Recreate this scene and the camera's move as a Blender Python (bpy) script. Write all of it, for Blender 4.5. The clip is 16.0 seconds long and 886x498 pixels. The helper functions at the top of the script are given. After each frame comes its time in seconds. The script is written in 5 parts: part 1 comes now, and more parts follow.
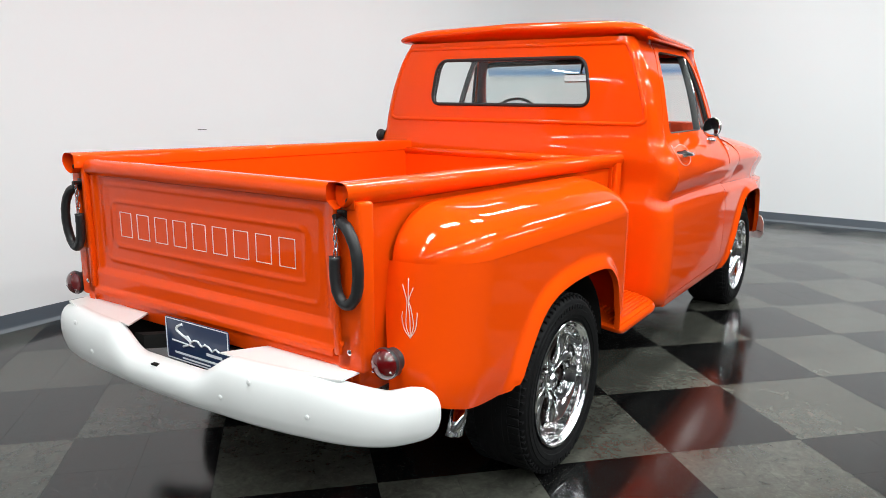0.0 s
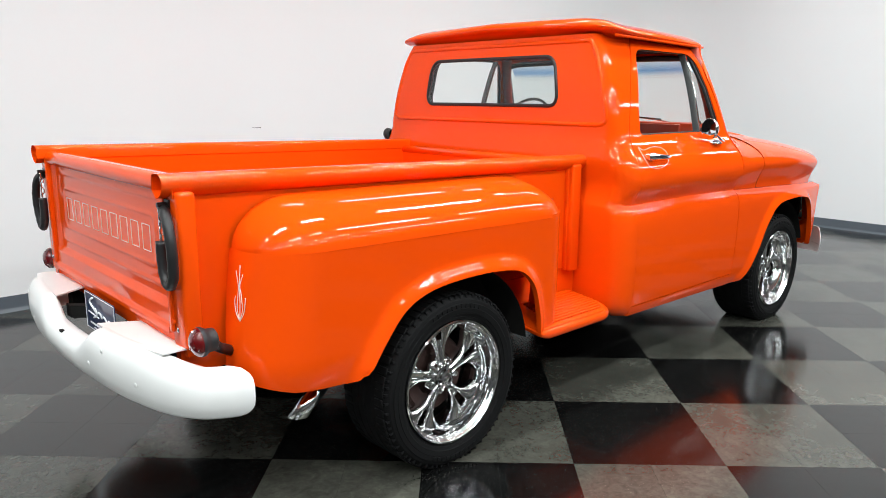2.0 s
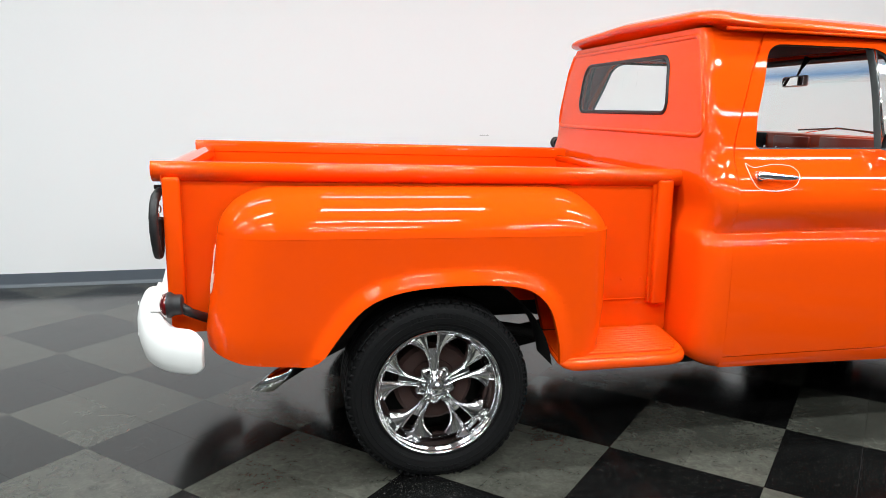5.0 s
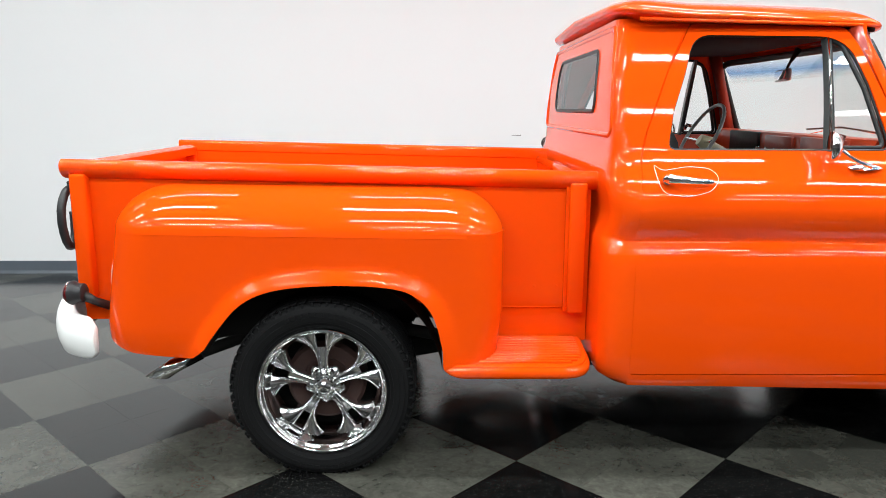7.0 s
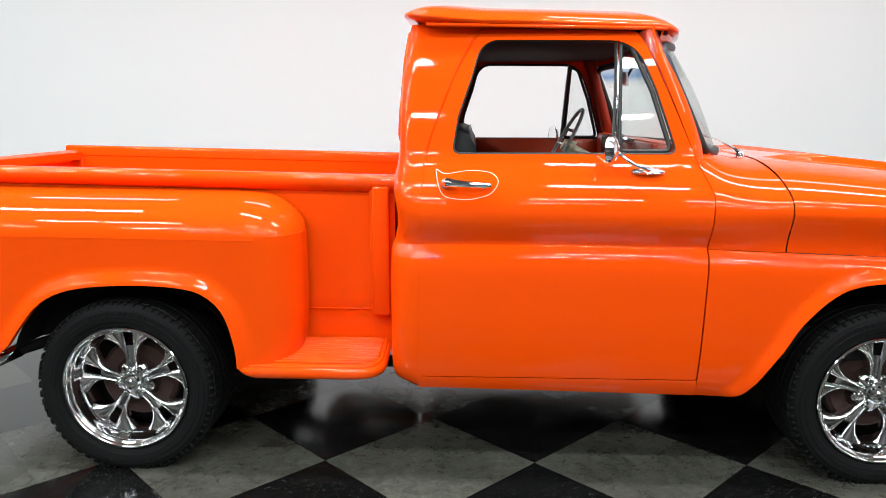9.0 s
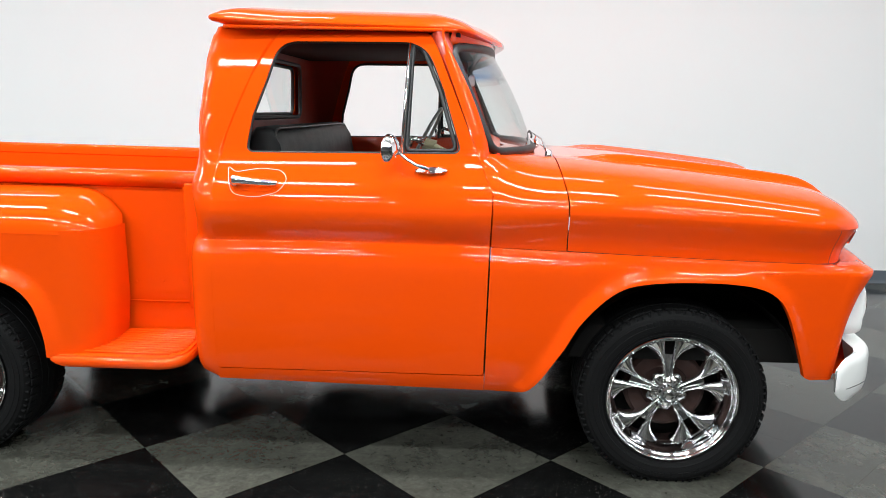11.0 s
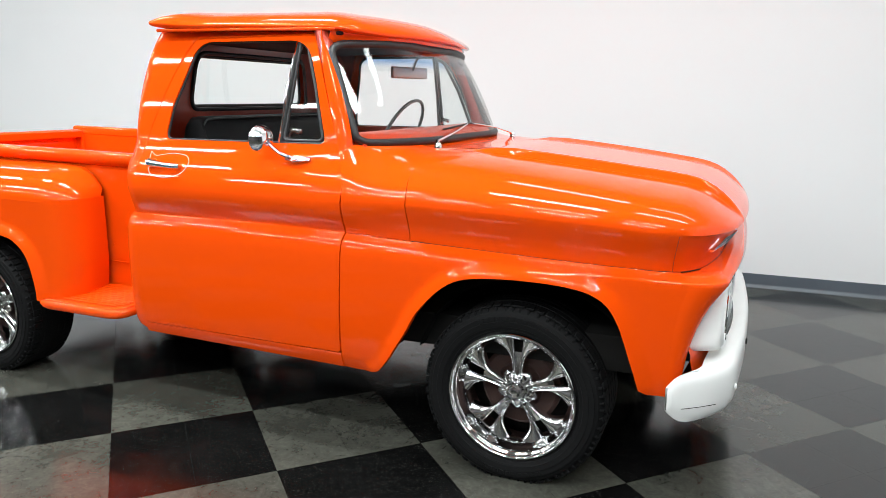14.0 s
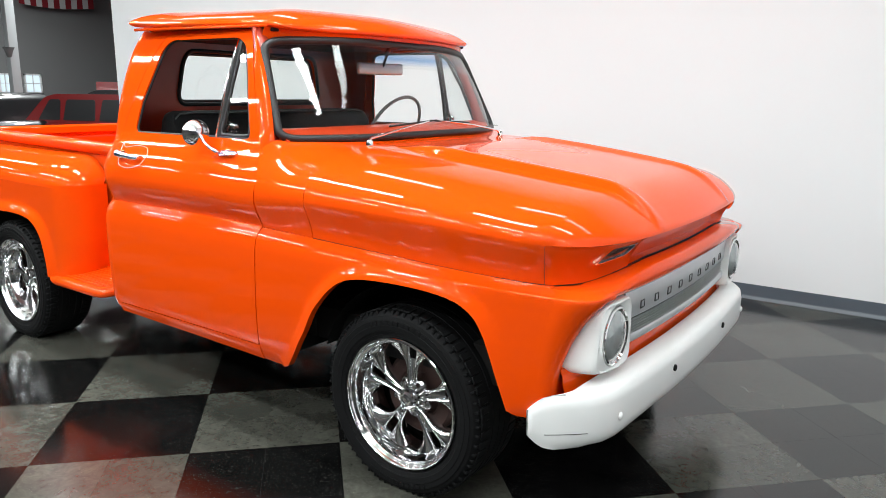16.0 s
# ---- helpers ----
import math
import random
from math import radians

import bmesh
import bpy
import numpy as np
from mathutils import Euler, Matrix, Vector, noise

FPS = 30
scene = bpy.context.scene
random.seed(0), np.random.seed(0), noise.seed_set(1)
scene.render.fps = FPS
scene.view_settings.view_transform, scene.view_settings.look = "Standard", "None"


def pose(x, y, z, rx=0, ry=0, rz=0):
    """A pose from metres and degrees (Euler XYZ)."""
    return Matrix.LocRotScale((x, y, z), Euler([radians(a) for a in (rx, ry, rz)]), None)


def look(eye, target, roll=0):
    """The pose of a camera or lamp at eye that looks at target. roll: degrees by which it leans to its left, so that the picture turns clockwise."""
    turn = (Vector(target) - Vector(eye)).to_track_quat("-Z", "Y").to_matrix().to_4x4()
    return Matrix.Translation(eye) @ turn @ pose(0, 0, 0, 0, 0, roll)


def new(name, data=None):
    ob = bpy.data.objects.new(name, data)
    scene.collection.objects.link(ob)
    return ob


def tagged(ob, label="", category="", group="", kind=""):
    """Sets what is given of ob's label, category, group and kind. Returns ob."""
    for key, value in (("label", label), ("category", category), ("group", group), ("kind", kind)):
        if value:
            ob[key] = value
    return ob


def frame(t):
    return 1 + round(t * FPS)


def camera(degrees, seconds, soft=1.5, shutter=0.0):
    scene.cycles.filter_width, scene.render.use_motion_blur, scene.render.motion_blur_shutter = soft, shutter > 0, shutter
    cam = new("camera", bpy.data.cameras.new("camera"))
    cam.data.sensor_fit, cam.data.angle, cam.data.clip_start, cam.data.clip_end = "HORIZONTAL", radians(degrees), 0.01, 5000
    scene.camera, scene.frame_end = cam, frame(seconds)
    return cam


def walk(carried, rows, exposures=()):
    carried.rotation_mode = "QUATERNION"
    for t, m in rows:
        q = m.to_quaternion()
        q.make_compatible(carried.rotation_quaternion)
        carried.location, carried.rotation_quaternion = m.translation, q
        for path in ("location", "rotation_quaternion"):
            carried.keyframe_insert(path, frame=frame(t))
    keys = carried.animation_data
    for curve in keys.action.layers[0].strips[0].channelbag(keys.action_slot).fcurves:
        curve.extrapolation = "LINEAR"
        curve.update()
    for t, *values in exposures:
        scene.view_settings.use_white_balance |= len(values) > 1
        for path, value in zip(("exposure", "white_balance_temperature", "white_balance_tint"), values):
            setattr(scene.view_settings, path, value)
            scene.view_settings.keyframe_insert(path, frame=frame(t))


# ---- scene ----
cam = camera(62.9, 16.0, soft=0.5)
PATH = [
    (0, (-2.467, -2.021, 1.44), (-0.853, -0.913, 1.029), 0.4),
    (0.5, (-2.343, -2.222, 1.442), (-0.833, -0.976, 1.031), 0.4),
    (1, (-2.185, -2.431, 1.445), (-0.722, -1.131, 1.034), 0.4),
    (1.5, (-2.013, -2.635, 1.444), (-0.62, -1.261, 1.031), 0.4),
    (2, (-1.837, -2.856, 1.441), (-0.519, -1.408, 1.03), 0.3),
    (2.5, (-1.652, -3.053, 1.43), (-0.412, -1.537, 1.026), 0.2),
    (3, (-1.447, -3.177, 1.421), (-0.375, -1.536, 1.024), 0.2),
    (3.5, (-1.229, -3.27, 1.426), (-0.339, -1.523, 1.028), 0.4),
    (4, (-1.013, -3.336, 1.424), (-0.288, -1.514, 1.028), 0.7),
    (4.2, (-0.913, -3.37, 1.402), (-0.262, -1.518, 1.02), 0.7),
    (6.3, (0.142, -3.514, 1.427), (0.257, -1.557, 1.032), 0.3),
    (6.5, (0.233, -3.52, 1.422), (0.32, -1.56, 1.032), 0.3),
    (7, (0.472, -3.524, 1.414), (0.473, -1.561, 1.03), 0.2),
    (7.5, (0.713, -3.529, 1.424), (0.668, -1.567, 1.036), 0.2),
    (8, (0.924, -3.525, 1.422), (0.862, -1.564, 1.037), 0.3),
    (8.5, (1.162, -3.529, 1.405), (1.105, -1.564, 1.038), 0.1),
    (9, (1.403, -3.546, 1.41), (1.303, -1.582, 1.042), -0.0),
    (9.5, (1.628, -3.557, 1.41), (1.533, -1.593, 1.042), -0.1),
    (10, (1.861, -3.557, 1.415), (1.73, -1.597, 1.044), -0.0),
    (10.2, (1.945, -3.562, 1.406), (1.809, -1.6, 1.042), 0.1),
    (12.3, (2.915, -3.522, 1.455), (2.54, -1.6, 1.05), 0.2),
    (12.5, (3.019, -3.514, 1.454), (2.589, -1.603, 1.051), 0.2),
    (13, (3.242, -3.49, 1.442), (2.707, -1.604, 1.047), 0.3),
    (13.5, (3.474, -3.421, 1.446), (2.806, -1.578, 1.046), 0.2),
    (14, (3.719, -3.339, 1.452), (2.944, -1.542, 1.041), 0.3),
    (14.5, (3.945, -3.233, 1.449), (3.067, -1.484, 1.037), 0.4),
    (15, (4.131, -3.094, 1.444), (3.117, -1.42, 1.034), 0.4),
    (15.5, (4.326, -2.942, 1.447), (3.241, -1.314, 1.032), 0.5),
    (16, (4.525, -2.777, 1.455), (3.37, -1.2, 1.034), 0.5),
]
walk(cam, [(t, look(eye, target, roll)) for t, eye, target, roll in PATH], [(0, -0.21, 6500, 6), (2, -0.14, 6500, 6), (4, -0.11, 6500, 6), (9, -0.07, 6500, 6), (13, -0.05, 6500, 6), (16, -0.02, 6500, 6)])

# ---- light ----
world = bpy.data.worlds.new("world")
scene.world = world
world.use_nodes = True
world.node_tree.nodes["Background"].inputs[0].default_value = (0.9, 0.95, 1.0, 1)
world.node_tree.nodes["Background"].inputs[1].default_value = 0.05

CEILING, HANG = 5.5, 4.1


def strip_lamp(x, y, length, watts, wide=0.26):
    lamp = bpy.data.lights.new("strip_lamp", "AREA")
    lamp.shape, lamp.size, lamp.size_y, lamp.energy = "RECTANGLE", length, wide, watts
    lamp.color = (0.945, 0.98, 1.0)
    ob = new("strip_lamp", lamp)
    ob.matrix_world = pose(x, y, HANG)
    return ob


ROWS = {-5.4: 86, -3.2: 78, -1.0: 74, 1.2: 13}
LAMPS = [(x, y, 1.3, 0.26, w * (.82 if (x, y) == (0.4, -3.2) else 1.0)) for y, w in ROWS.items() for x in (-4.2, -1.9, 0.4, 2.7)]
# the last column before the front wall: longer, slimmer fittings
LAMPS += [(4.75, -5.4, 1.9, 0.26, 66), (4.75, -3.2, 1.9, 0.26, 76), (4.75, -0.35, 2.3, 0.24, 54), (4.75, 1.0, 2.3, 0.24, 16)]
# rows further off: behind the camera, and down the hall
LAMPS += [(x, -7.6, 1.3, 0.26, 32) for x in (-1.9, 0.4, 2.7, 5.1)]
LAMPS += [(x, y, 1.3, 0.26, 24) for y in (-5.4, -3.2, -1.0) for x in (-6.5, -8.8, -11.1)]
LAMPS += [(x, y, 1.3, 0.26, 30) for y in (-5.4, -3.2) for x in (7.6, 9.9)]
for lx, ly, long_, wide_, watts_ in LAMPS:
    strip_lamp(lx, ly, long_, watts_, wide_)

# ---- materials ----


def nodes_of(name):
    m = bpy.data.materials.new(name)
    m.use_nodes = True
    nt = m.node_tree
    return m, nt, nt.nodes["Principled BSDF"]


def plain(name, rgb, rough=0.5, metal=0.0, coat=0.0, var=0.06, scale=14.0, bump=0.0, bump_scale=120.0, spec=0.5, coat_ior=1.5):
    """A painted, plastic or metal surface with a little unevenness in colour, gloss and relief."""
    m, nt, b = nodes_of(name)
    tc = nt.nodes.new("ShaderNodeTexCoord")
    n = nt.nodes.new("ShaderNodeTexNoise")
    n.inputs["Scale"].default_value, n.inputs["Detail"].default_value = scale, 5
    nt.links.new(tc.outputs["Object"], n.inputs["Vector"])
    mix = nt.nodes.new("ShaderNodeMix")
    mix.data_type = "RGBA"
    mix.inputs[6].default_value = (*[c * (1 - var) for c in rgb], 1)
    mix.inputs[7].default_value = (*[min(1, c * (1 + var)) for c in rgb], 1)
    nt.links.new(n.outputs["Fac"], mix.inputs[0])
    nt.links.new(mix.outputs[2], b.inputs["Base Color"])
    mr = nt.nodes.new("ShaderNodeMapRange")
    mr.inputs["To Min"].default_value, mr.inputs["To Max"].default_value = rough * 0.85, min(1, rough * 1.2)
    nt.links.new(n.outputs["Fac"], mr.inputs["Value"])
    nt.links.new(mr.outputs[0], b.inputs["Roughness"])
    b.inputs["Metallic"].default_value = metal
    b.inputs["Specular IOR Level"].default_value = spec
    b.inputs["Coat Weight"].default_value, b.inputs["Coat Roughness"].default_value = coat, 0.035
    b.inputs["Coat IOR"].default_value = coat_ior
    if bump:
        n2 = nt.nodes.new("ShaderNodeTexNoise")
        n2.inputs["Scale"].default_value, n2.inputs["Detail"].default_value = bump_scale, 4
        nt.links.new(tc.outputs["Object"], n2.inputs["Vector"])
        bp = nt.nodes.new("ShaderNodeBump")
        bp.inputs["Strength"].default_value, bp.inputs["Distance"].default_value = bump, 0.002
        nt.links.new(n2.outputs["Fac"], bp.inputs["Height"])
        nt.links.new(bp.outputs[0], b.inputs["Normal"])
    return m


def glass(name, tint, rough=0.0):
    """A thin pane: tinted clear, with a mirror's gloss that grows towards grazing."""
    m, nt, b = nodes_of(name)
    clear, gloss, mix, fres, power, gain = (nt.nodes.new(k) for k in ("ShaderNodeBsdfTransparent", "ShaderNodeBsdfGlossy", "ShaderNodeMixShader", "ShaderNodeLayerWeight", "ShaderNodeMath", "ShaderNodeMath"))
    clear.inputs[0].default_value = (*tint, 1)
    gloss.inputs["Roughness"].default_value = rough
    power.operation, power.inputs[1].default_value = "POWER", 5
    gain.operation, gain.inputs[1].default_value, gain.inputs[2].default_value = "MULTIPLY_ADD", 0.88, 0.075
    nt.links.new(fres.outputs["Facing"], power.inputs[0])
    nt.links.new(power.outputs[0], gain.inputs[0])
    nt.links.new(gain.outputs[0], mix.inputs[0])
    nt.links.new(clear.outputs[0], mix.inputs[1])
    nt.links.new(gloss.outputs[0], mix.inputs[2])
    nt.links.new(mix.outputs[0], nt.nodes["Material Output"].inputs[0])
    return m


ORANGE = plain("orange_paint", (0.82, 0.070, 0.0025), 0.5, coat=1.0, var=0.03, scale=3, spec=0.0, coat_ior=1.35)
WHITE_PAINT = plain("white_bumper_paint", (0.87, 0.875, 0.865), 0.35, coat=0.3, var=0.03, scale=9, bump=0.08, bump_scale=30)
CHROME = plain("chrome", (0.92, 0.92, 0.93), 0.04, metal=1.0, var=0.02, scale=20)
MIRROR = plain("mirror_silver", (0.94, 0.94, 0.94), 0.01, metal=1.0, var=0.01)
SILVER = plain("silver_grille_paint", (0.62, 0.63, 0.64), 0.35, metal=0.6, var=0.04)
RUBBER = plain("tyre_rubber", (0.006, 0.006, 0.0064), 0.66, spec=0.14, var=0.25, scale=30, bump=0.15, bump_scale=300)
BLACK = plain("black_rubber_trim", (0.012, 0.012, 0.013), 0.45, var=0.2)
UNDER = plain("black_underbody", (0.010, 0.0095, 0.009), 0.8, spec=0.2, var=0.4, scale=8)
RUST = plain("rusty_brake_iron", (0.026, 0.008, 0.005), 0.8, var=0.4, scale=25, bump=0.4)
RED_LENS = plain("red_lamp_lens", (0.105, 0.0012, 0.002), 0.06, coat=1.0, var=0.2, scale=40)
BROWN = plain("dark_lamp_housing", (0.012, 0.007, 0.006), 0.35, spec=0.25, var=0.2)
POST_GREY = plain("grey_channel_paint", (0.085, 0.09, 0.09), 0.35, metal=0.4, var=0.15)
AMBER = plain("dark_amber_lens", (0.045, 0.016, 0.006), 0.12, coat=1.0, var=0.3, scale=40)
DASH_RED = plain("orange_red_dash_paint", (0.60, 0.048, 0.006), 0.45, coat=0.3, var=0.06)
LAMP_GREY = plain("dark_grey_lamp_plastic", (0.022, 0.022, 0.024), 0.45, spec=0.3, var=0.2)
MAROON = plain("red_interior_paint", (0.33, 0.028, 0.008), 0.4, coat=0.4, var=0.1)
SEAT_BLACK = plain("black_vinyl", (0.009, 0.009, 0.0095), 0.5, spec=0.25, var=0.2, bump=0.3, bump_scale=200)
IVORY = plain("ivory_plastic", (0.55, 0.50, 0.33), 0.4)
BLUE = plain("navy_plate_enamel", (0.012, 0.030, 0.085), 0.3, coat=0.5, var=0.05)
PLATE_WHITE = plain("white_plate_print", (0.8, 0.82, 0.85), 0.35)
PINSTRIPE = plain("cream_pinstripe", (0.80, 0.62, 0.50), 0.35)
FAR_RED = plain("red_car_paint", (0.26, 0.006, 0.008), 0.3, coat=1.0)
FAR_DARK = plain("dark_car_paint", (0.02, 0.02, 0.022), 0.3, coat=1.0)
CLEAR = glass("clear_glass", (0.93, 0.97, 0.96))
LENS_GLASS = plain("fluted_headlamp_glass", (0.40, 0.43, 0.43), 0.12, metal=0.5, coat=1.0, var=0.3, scale=40, bump=0.6, bump_scale=90)


def wall_material():
    m = plain("white_wall_paint", (0.82, 0.82, 0.83), 0.6, var=0.015, scale=1.2, bump=0.06, bump_scale=220)
    return m


WALL = wall_material()
BASE = plain("slate_vinyl_cove_base", (0.085, 0.10, 0.12), 0.35, var=0.12, scale=6)
HALL_GREY = plain("grey_hall_paint", (0.19, 0.19, 0.193), 0.7, var=0.05, scale=0.8)
PALE_STEEL = plain("pale_column_paint", (0.46, 0.48, 0.49), 0.55, var=0.05, scale=2)
CEIL = plain("white_ceiling", (0.40, 0.40, 0.40), 0.8, var=0.03, scale=2)


def tile_material(name, rgb, fleck, amount, rough):
    """Vinyl composition tile: through-flecked, mottled, waxed and scuffed."""
    m, nt, b = nodes_of(name)
    tc = nt.nodes.new("ShaderNodeTexCoord")
    geo = nt.nodes.new("ShaderNodeNewGeometry")
    info = nt.nodes.new("ShaderNodeObjectInfo")
    vo = nt.nodes.new("ShaderNodeTexVoronoi")
    vo.inputs["Scale"].default_value = 150
    nt.links.new(geo.outputs["Position"], vo.inputs["Vector"])
    n1 = nt.nodes.new("ShaderNodeTexNoise")
    n1.inputs["Scale"].default_value, n1.inputs["Detail"].default_value = 60, 6
    nt.links.new(geo.outputs["Position"], n1.inputs["Vector"])
    n2 = nt.nodes.new("ShaderNodeTexNoise")
    n2.inputs["Scale"].default_value, n2.inputs["Detail"].default_value = 3.2, 6
    nt.links.new(geo.outputs["Position"], n2.inputs["Vector"])
    ramp = nt.nodes.new("ShaderNodeValToRGB")
    ramp.color_ramp.elements[0].position, ramp.color_ramp.elements[1].position = amount, amount + 0.06
    ramp.color_ramp.elements[0].color, ramp.color_ramp.elements[1].color = (1, 1, 1, 1), (0, 0, 0, 1)
    nt.links.new(vo.outputs["Distance"], ramp.inputs[0])
    # only a part of the cells carries a fleck
    sep = nt.nodes.new("ShaderNodeSeparateColor")
    nt.links.new(vo.outputs["Color"], sep.inputs[0])
    gt = nt.nodes.new("ShaderNodeMath")
    gt.operation, gt.inputs[1].default_value = "GREATER_THAN", 0.80
    nt.links.new(sep.outputs[0], gt.inputs[0])
    mul = nt.nodes.new("ShaderNodeMath")
    mul.operation = "MULTIPLY"
    nt.links.new(ramp.outputs[0], mul.inputs[0])
    nt.links.new(gt.outputs[0], mul.inputs[1])
    mott = nt.nodes.new("ShaderNodeMix")
    mott.data_type = "RGBA"
    mott.inputs[6].default_value = (*[c * 0.72 for c in rgb], 1)
    mott.inputs[7].default_value = (*[c * 1.28 for c in rgb], 1)
    nt.links.new(n1.outputs["Fac"], mott.inputs[0])
    # cloudy pattern and wiped scuffs inside a tile
    n3 = nt.nodes.new("ShaderNodeTexNoise")
    n3.inputs["Scale"].default_value, n3.inputs["Detail"].default_value, n3.inputs["Roughness"].default_value, n3.inputs["Distortion"].default_value = 17, 8, 0.72, 0.8
    nt.links.new(geo.outputs["Position"], n3.inputs["Vector"])
    cloud = nt.nodes.new("ShaderNodeMapRange")
    cloud.inputs["From Min"].default_value, cloud.inputs["From Max"].default_value = 0.34, 0.66
    cloud.inputs["To Min"].default_value, cloud.inputs["To Max"].default_value = 0.72, 1.27
    nt.links.new(n3.outputs["Fac"], cloud.inputs["Value"])
    tone0 = nt.nodes.new("ShaderNodeMapRange")
    tone0.inputs["To Min"].default_value, tone0.inputs["To Max"].default_value = 0.86, 1.12
    nt.links.new(info.outputs["Random"], tone0.inputs["Value"])
    tone = nt.nodes.new("ShaderNodeMath")
    tone.operation = "MULTIPLY"
    nt.links.new(tone0.outputs[0], tone.inputs[0])
    nt.links.new(cloud.outputs[0], tone.inputs[1])
    dirt = nt.nodes.new("ShaderNodeMapRange")
    dirt.inputs["From Min"].default_value, dirt.inputs["From Max"].default_value = 0.3, 0.7
    dirt.inputs["To Min"].default_value, dirt.inputs["To Max"].default_value = 0.72, 1.14
    nt.links.new(n2.outputs["Fac"], dirt.inputs["Value"])
    tm = nt.nodes.new("ShaderNodeMath")
    tm.operation = "MULTIPLY"
    nt.links.new(tone.outputs[0], tm.inputs[0])
    nt.links.new(dirt.outputs[0], tm.inputs[1])
    sc = nt.nodes.new("ShaderNodeVectorMath")
    sc.operation = "SCALE"
    nt.links.new(mott.outputs[2], sc.inputs[0])
    nt.links.new(tm.outputs[0], sc.inputs["Scale"])
    mix = nt.nodes.new("ShaderNodeMix")
    mix.data_type = "RGBA"
    nt.links.new(mul.outputs[0], mix.inputs[0])
    nt.links.new(sc.outputs[0], mix.inputs[6])
    mix.inputs[7].default_value = (*fleck, 1)
    nt.links.new(mix.outputs[2], b.inputs["Base Color"])
    rr = nt.nodes.new("ShaderNodeMapRange")
    rr.inputs["From Min"].default_value, rr.inputs["From Max"].default_value = 0.25, 0.75
    rr.inputs["To Min"].default_value, rr.inputs["To Max"].default_value = rough * 0.7, rough * 1.5
    nt.links.new(n2.outputs["Fac"], rr.inputs["Value"])
    nt.links.new(rr.outputs[0], b.inputs["Roughness"])
    b.inputs["Specular IOR Level"].default_value = 0.55
    bp = nt.nodes.new("ShaderNodeBump")
    bp.inputs["Strength"].default_value, bp.inputs["Distance"].default_value = 0.06, 0.001
    nt.links.new(n1.outputs["Fac"], bp.inputs["Height"])
    nt.links.new(bp.outputs[0], b.inputs["Normal"])
    return m


TILE_DARK = tile_material("black_vinyl_tile", (0.0045, 0.0045, 0.0045), (0.105, 0.10, 0.09), 0.24, 0.125)
TILE_LIGHT = tile_material("grey_vinyl_tile", (0.060, 0.060, 0.050), (0.16, 0.15, 0.125), 0.12, 0.165)
GROUT = plain("dark_tile_joint", (0.02, 0.02, 0.02), 0.8)

# ---- mesh tools ----


def smooth(bm, degrees=40):
    for f in bm.faces:
        f.smooth = True
    lim = radians(degrees)
    for e in bm.edges:
        if len(e.link_faces) == 2 and e.calc_face_angle(0) > lim:
            e.smooth = False


def part(name, bm, material, parent=None, label="", soft=40):
    smooth(bm, soft)
    me = bpy.data.meshes.new(name)
    bm.to_mesh(me)
    bm.free()
    me.materials.append(material)
    ob = new(name, me)
    if parent is not None:
        ob.parent = parent
    if label:
        ob["label"] = label
    return ob


def empty(name, parent=None):
    ob = new(name)
    if parent is not None:
        ob.parent = parent
    return ob


def box(bm, x0, y0, z0, x1, y1, z1, bevel=0.0, seg=2, m=None):
    r = bmesh.ops.create_cube(bm, size=1)
    vs = r["verts"]
    for v in vs:
        v.co = Vector((x0 + (v.co.x + .5) * (x1 - x0), y0 + (v.co.y + .5) * (y1 - y0), z0 + (v.co.z + .5) * (z1 - z0)))
    if bevel:
        es = list({e for v in vs for e in v.link_edges})
        r = bmesh.ops.bevel(bm, geom=es, offset=bevel, segments=seg, profile=0.5, affect="EDGES")
        vs = list({v for f in r["faces"] for v in f.verts} | {v for v in vs if v.is_valid})
    if m is not None:
        bmesh.ops.transform(bm, matrix=m, verts=vs)
    return vs


def rod(bm, a, b, r, seg=10, r2=None):
    a, b = Vector(a), Vector(b)
    d = b - a
    res = bmesh.ops.create_cone(bm, cap_ends=True, segments=seg, radius1=r, radius2=r if r2 is None else r2, depth=d.length)
    q = d.to_track_quat("Z", "Y").to_matrix().to_4x4()
    bmesh.ops.transform(bm, matrix=Matrix.Translation((a + b) / 2) @ q, verts=res["verts"])


def tube(bm, pts, r, seg=8, closed=False):
    """A round bar along the points; r may be a list."""
    pts = [Vector(p) for p in pts]
    n = len(pts)
    rings = []
    ref = None
    for i, p in enumerate(pts):
        if closed:
            d = pts[(i + 1) % n] - pts[i - 1]
        else:
            d = pts[min(i + 1, n - 1)] - pts[max(i - 1, 0)]
        d.normalize()
        if ref is None:
            ref = d.orthogonal().normalized()
        ref = (ref - d * ref.dot(d)).normalized()
        bi = d.cross(ref)
        rr = r[i] if isinstance(r, (list, tuple)) else r
        rings.append([bm.verts.new(p + (ref * math.cos(a) + bi * math.sin(a)) * rr) for a in [2 * math.pi * k / seg for k in range(seg)]])
    for i in range(n if closed else n - 1):
        a, b = rings[i], rings[(i + 1) % n]
        for k in range(seg):
            bm.faces.new((a[k], a[(k + 1) % seg], b[(k + 1) % seg], b[k]))
    if not closed:
        bm.faces.new(rings[0][::-1])
        bm.faces.new(rings[-1])


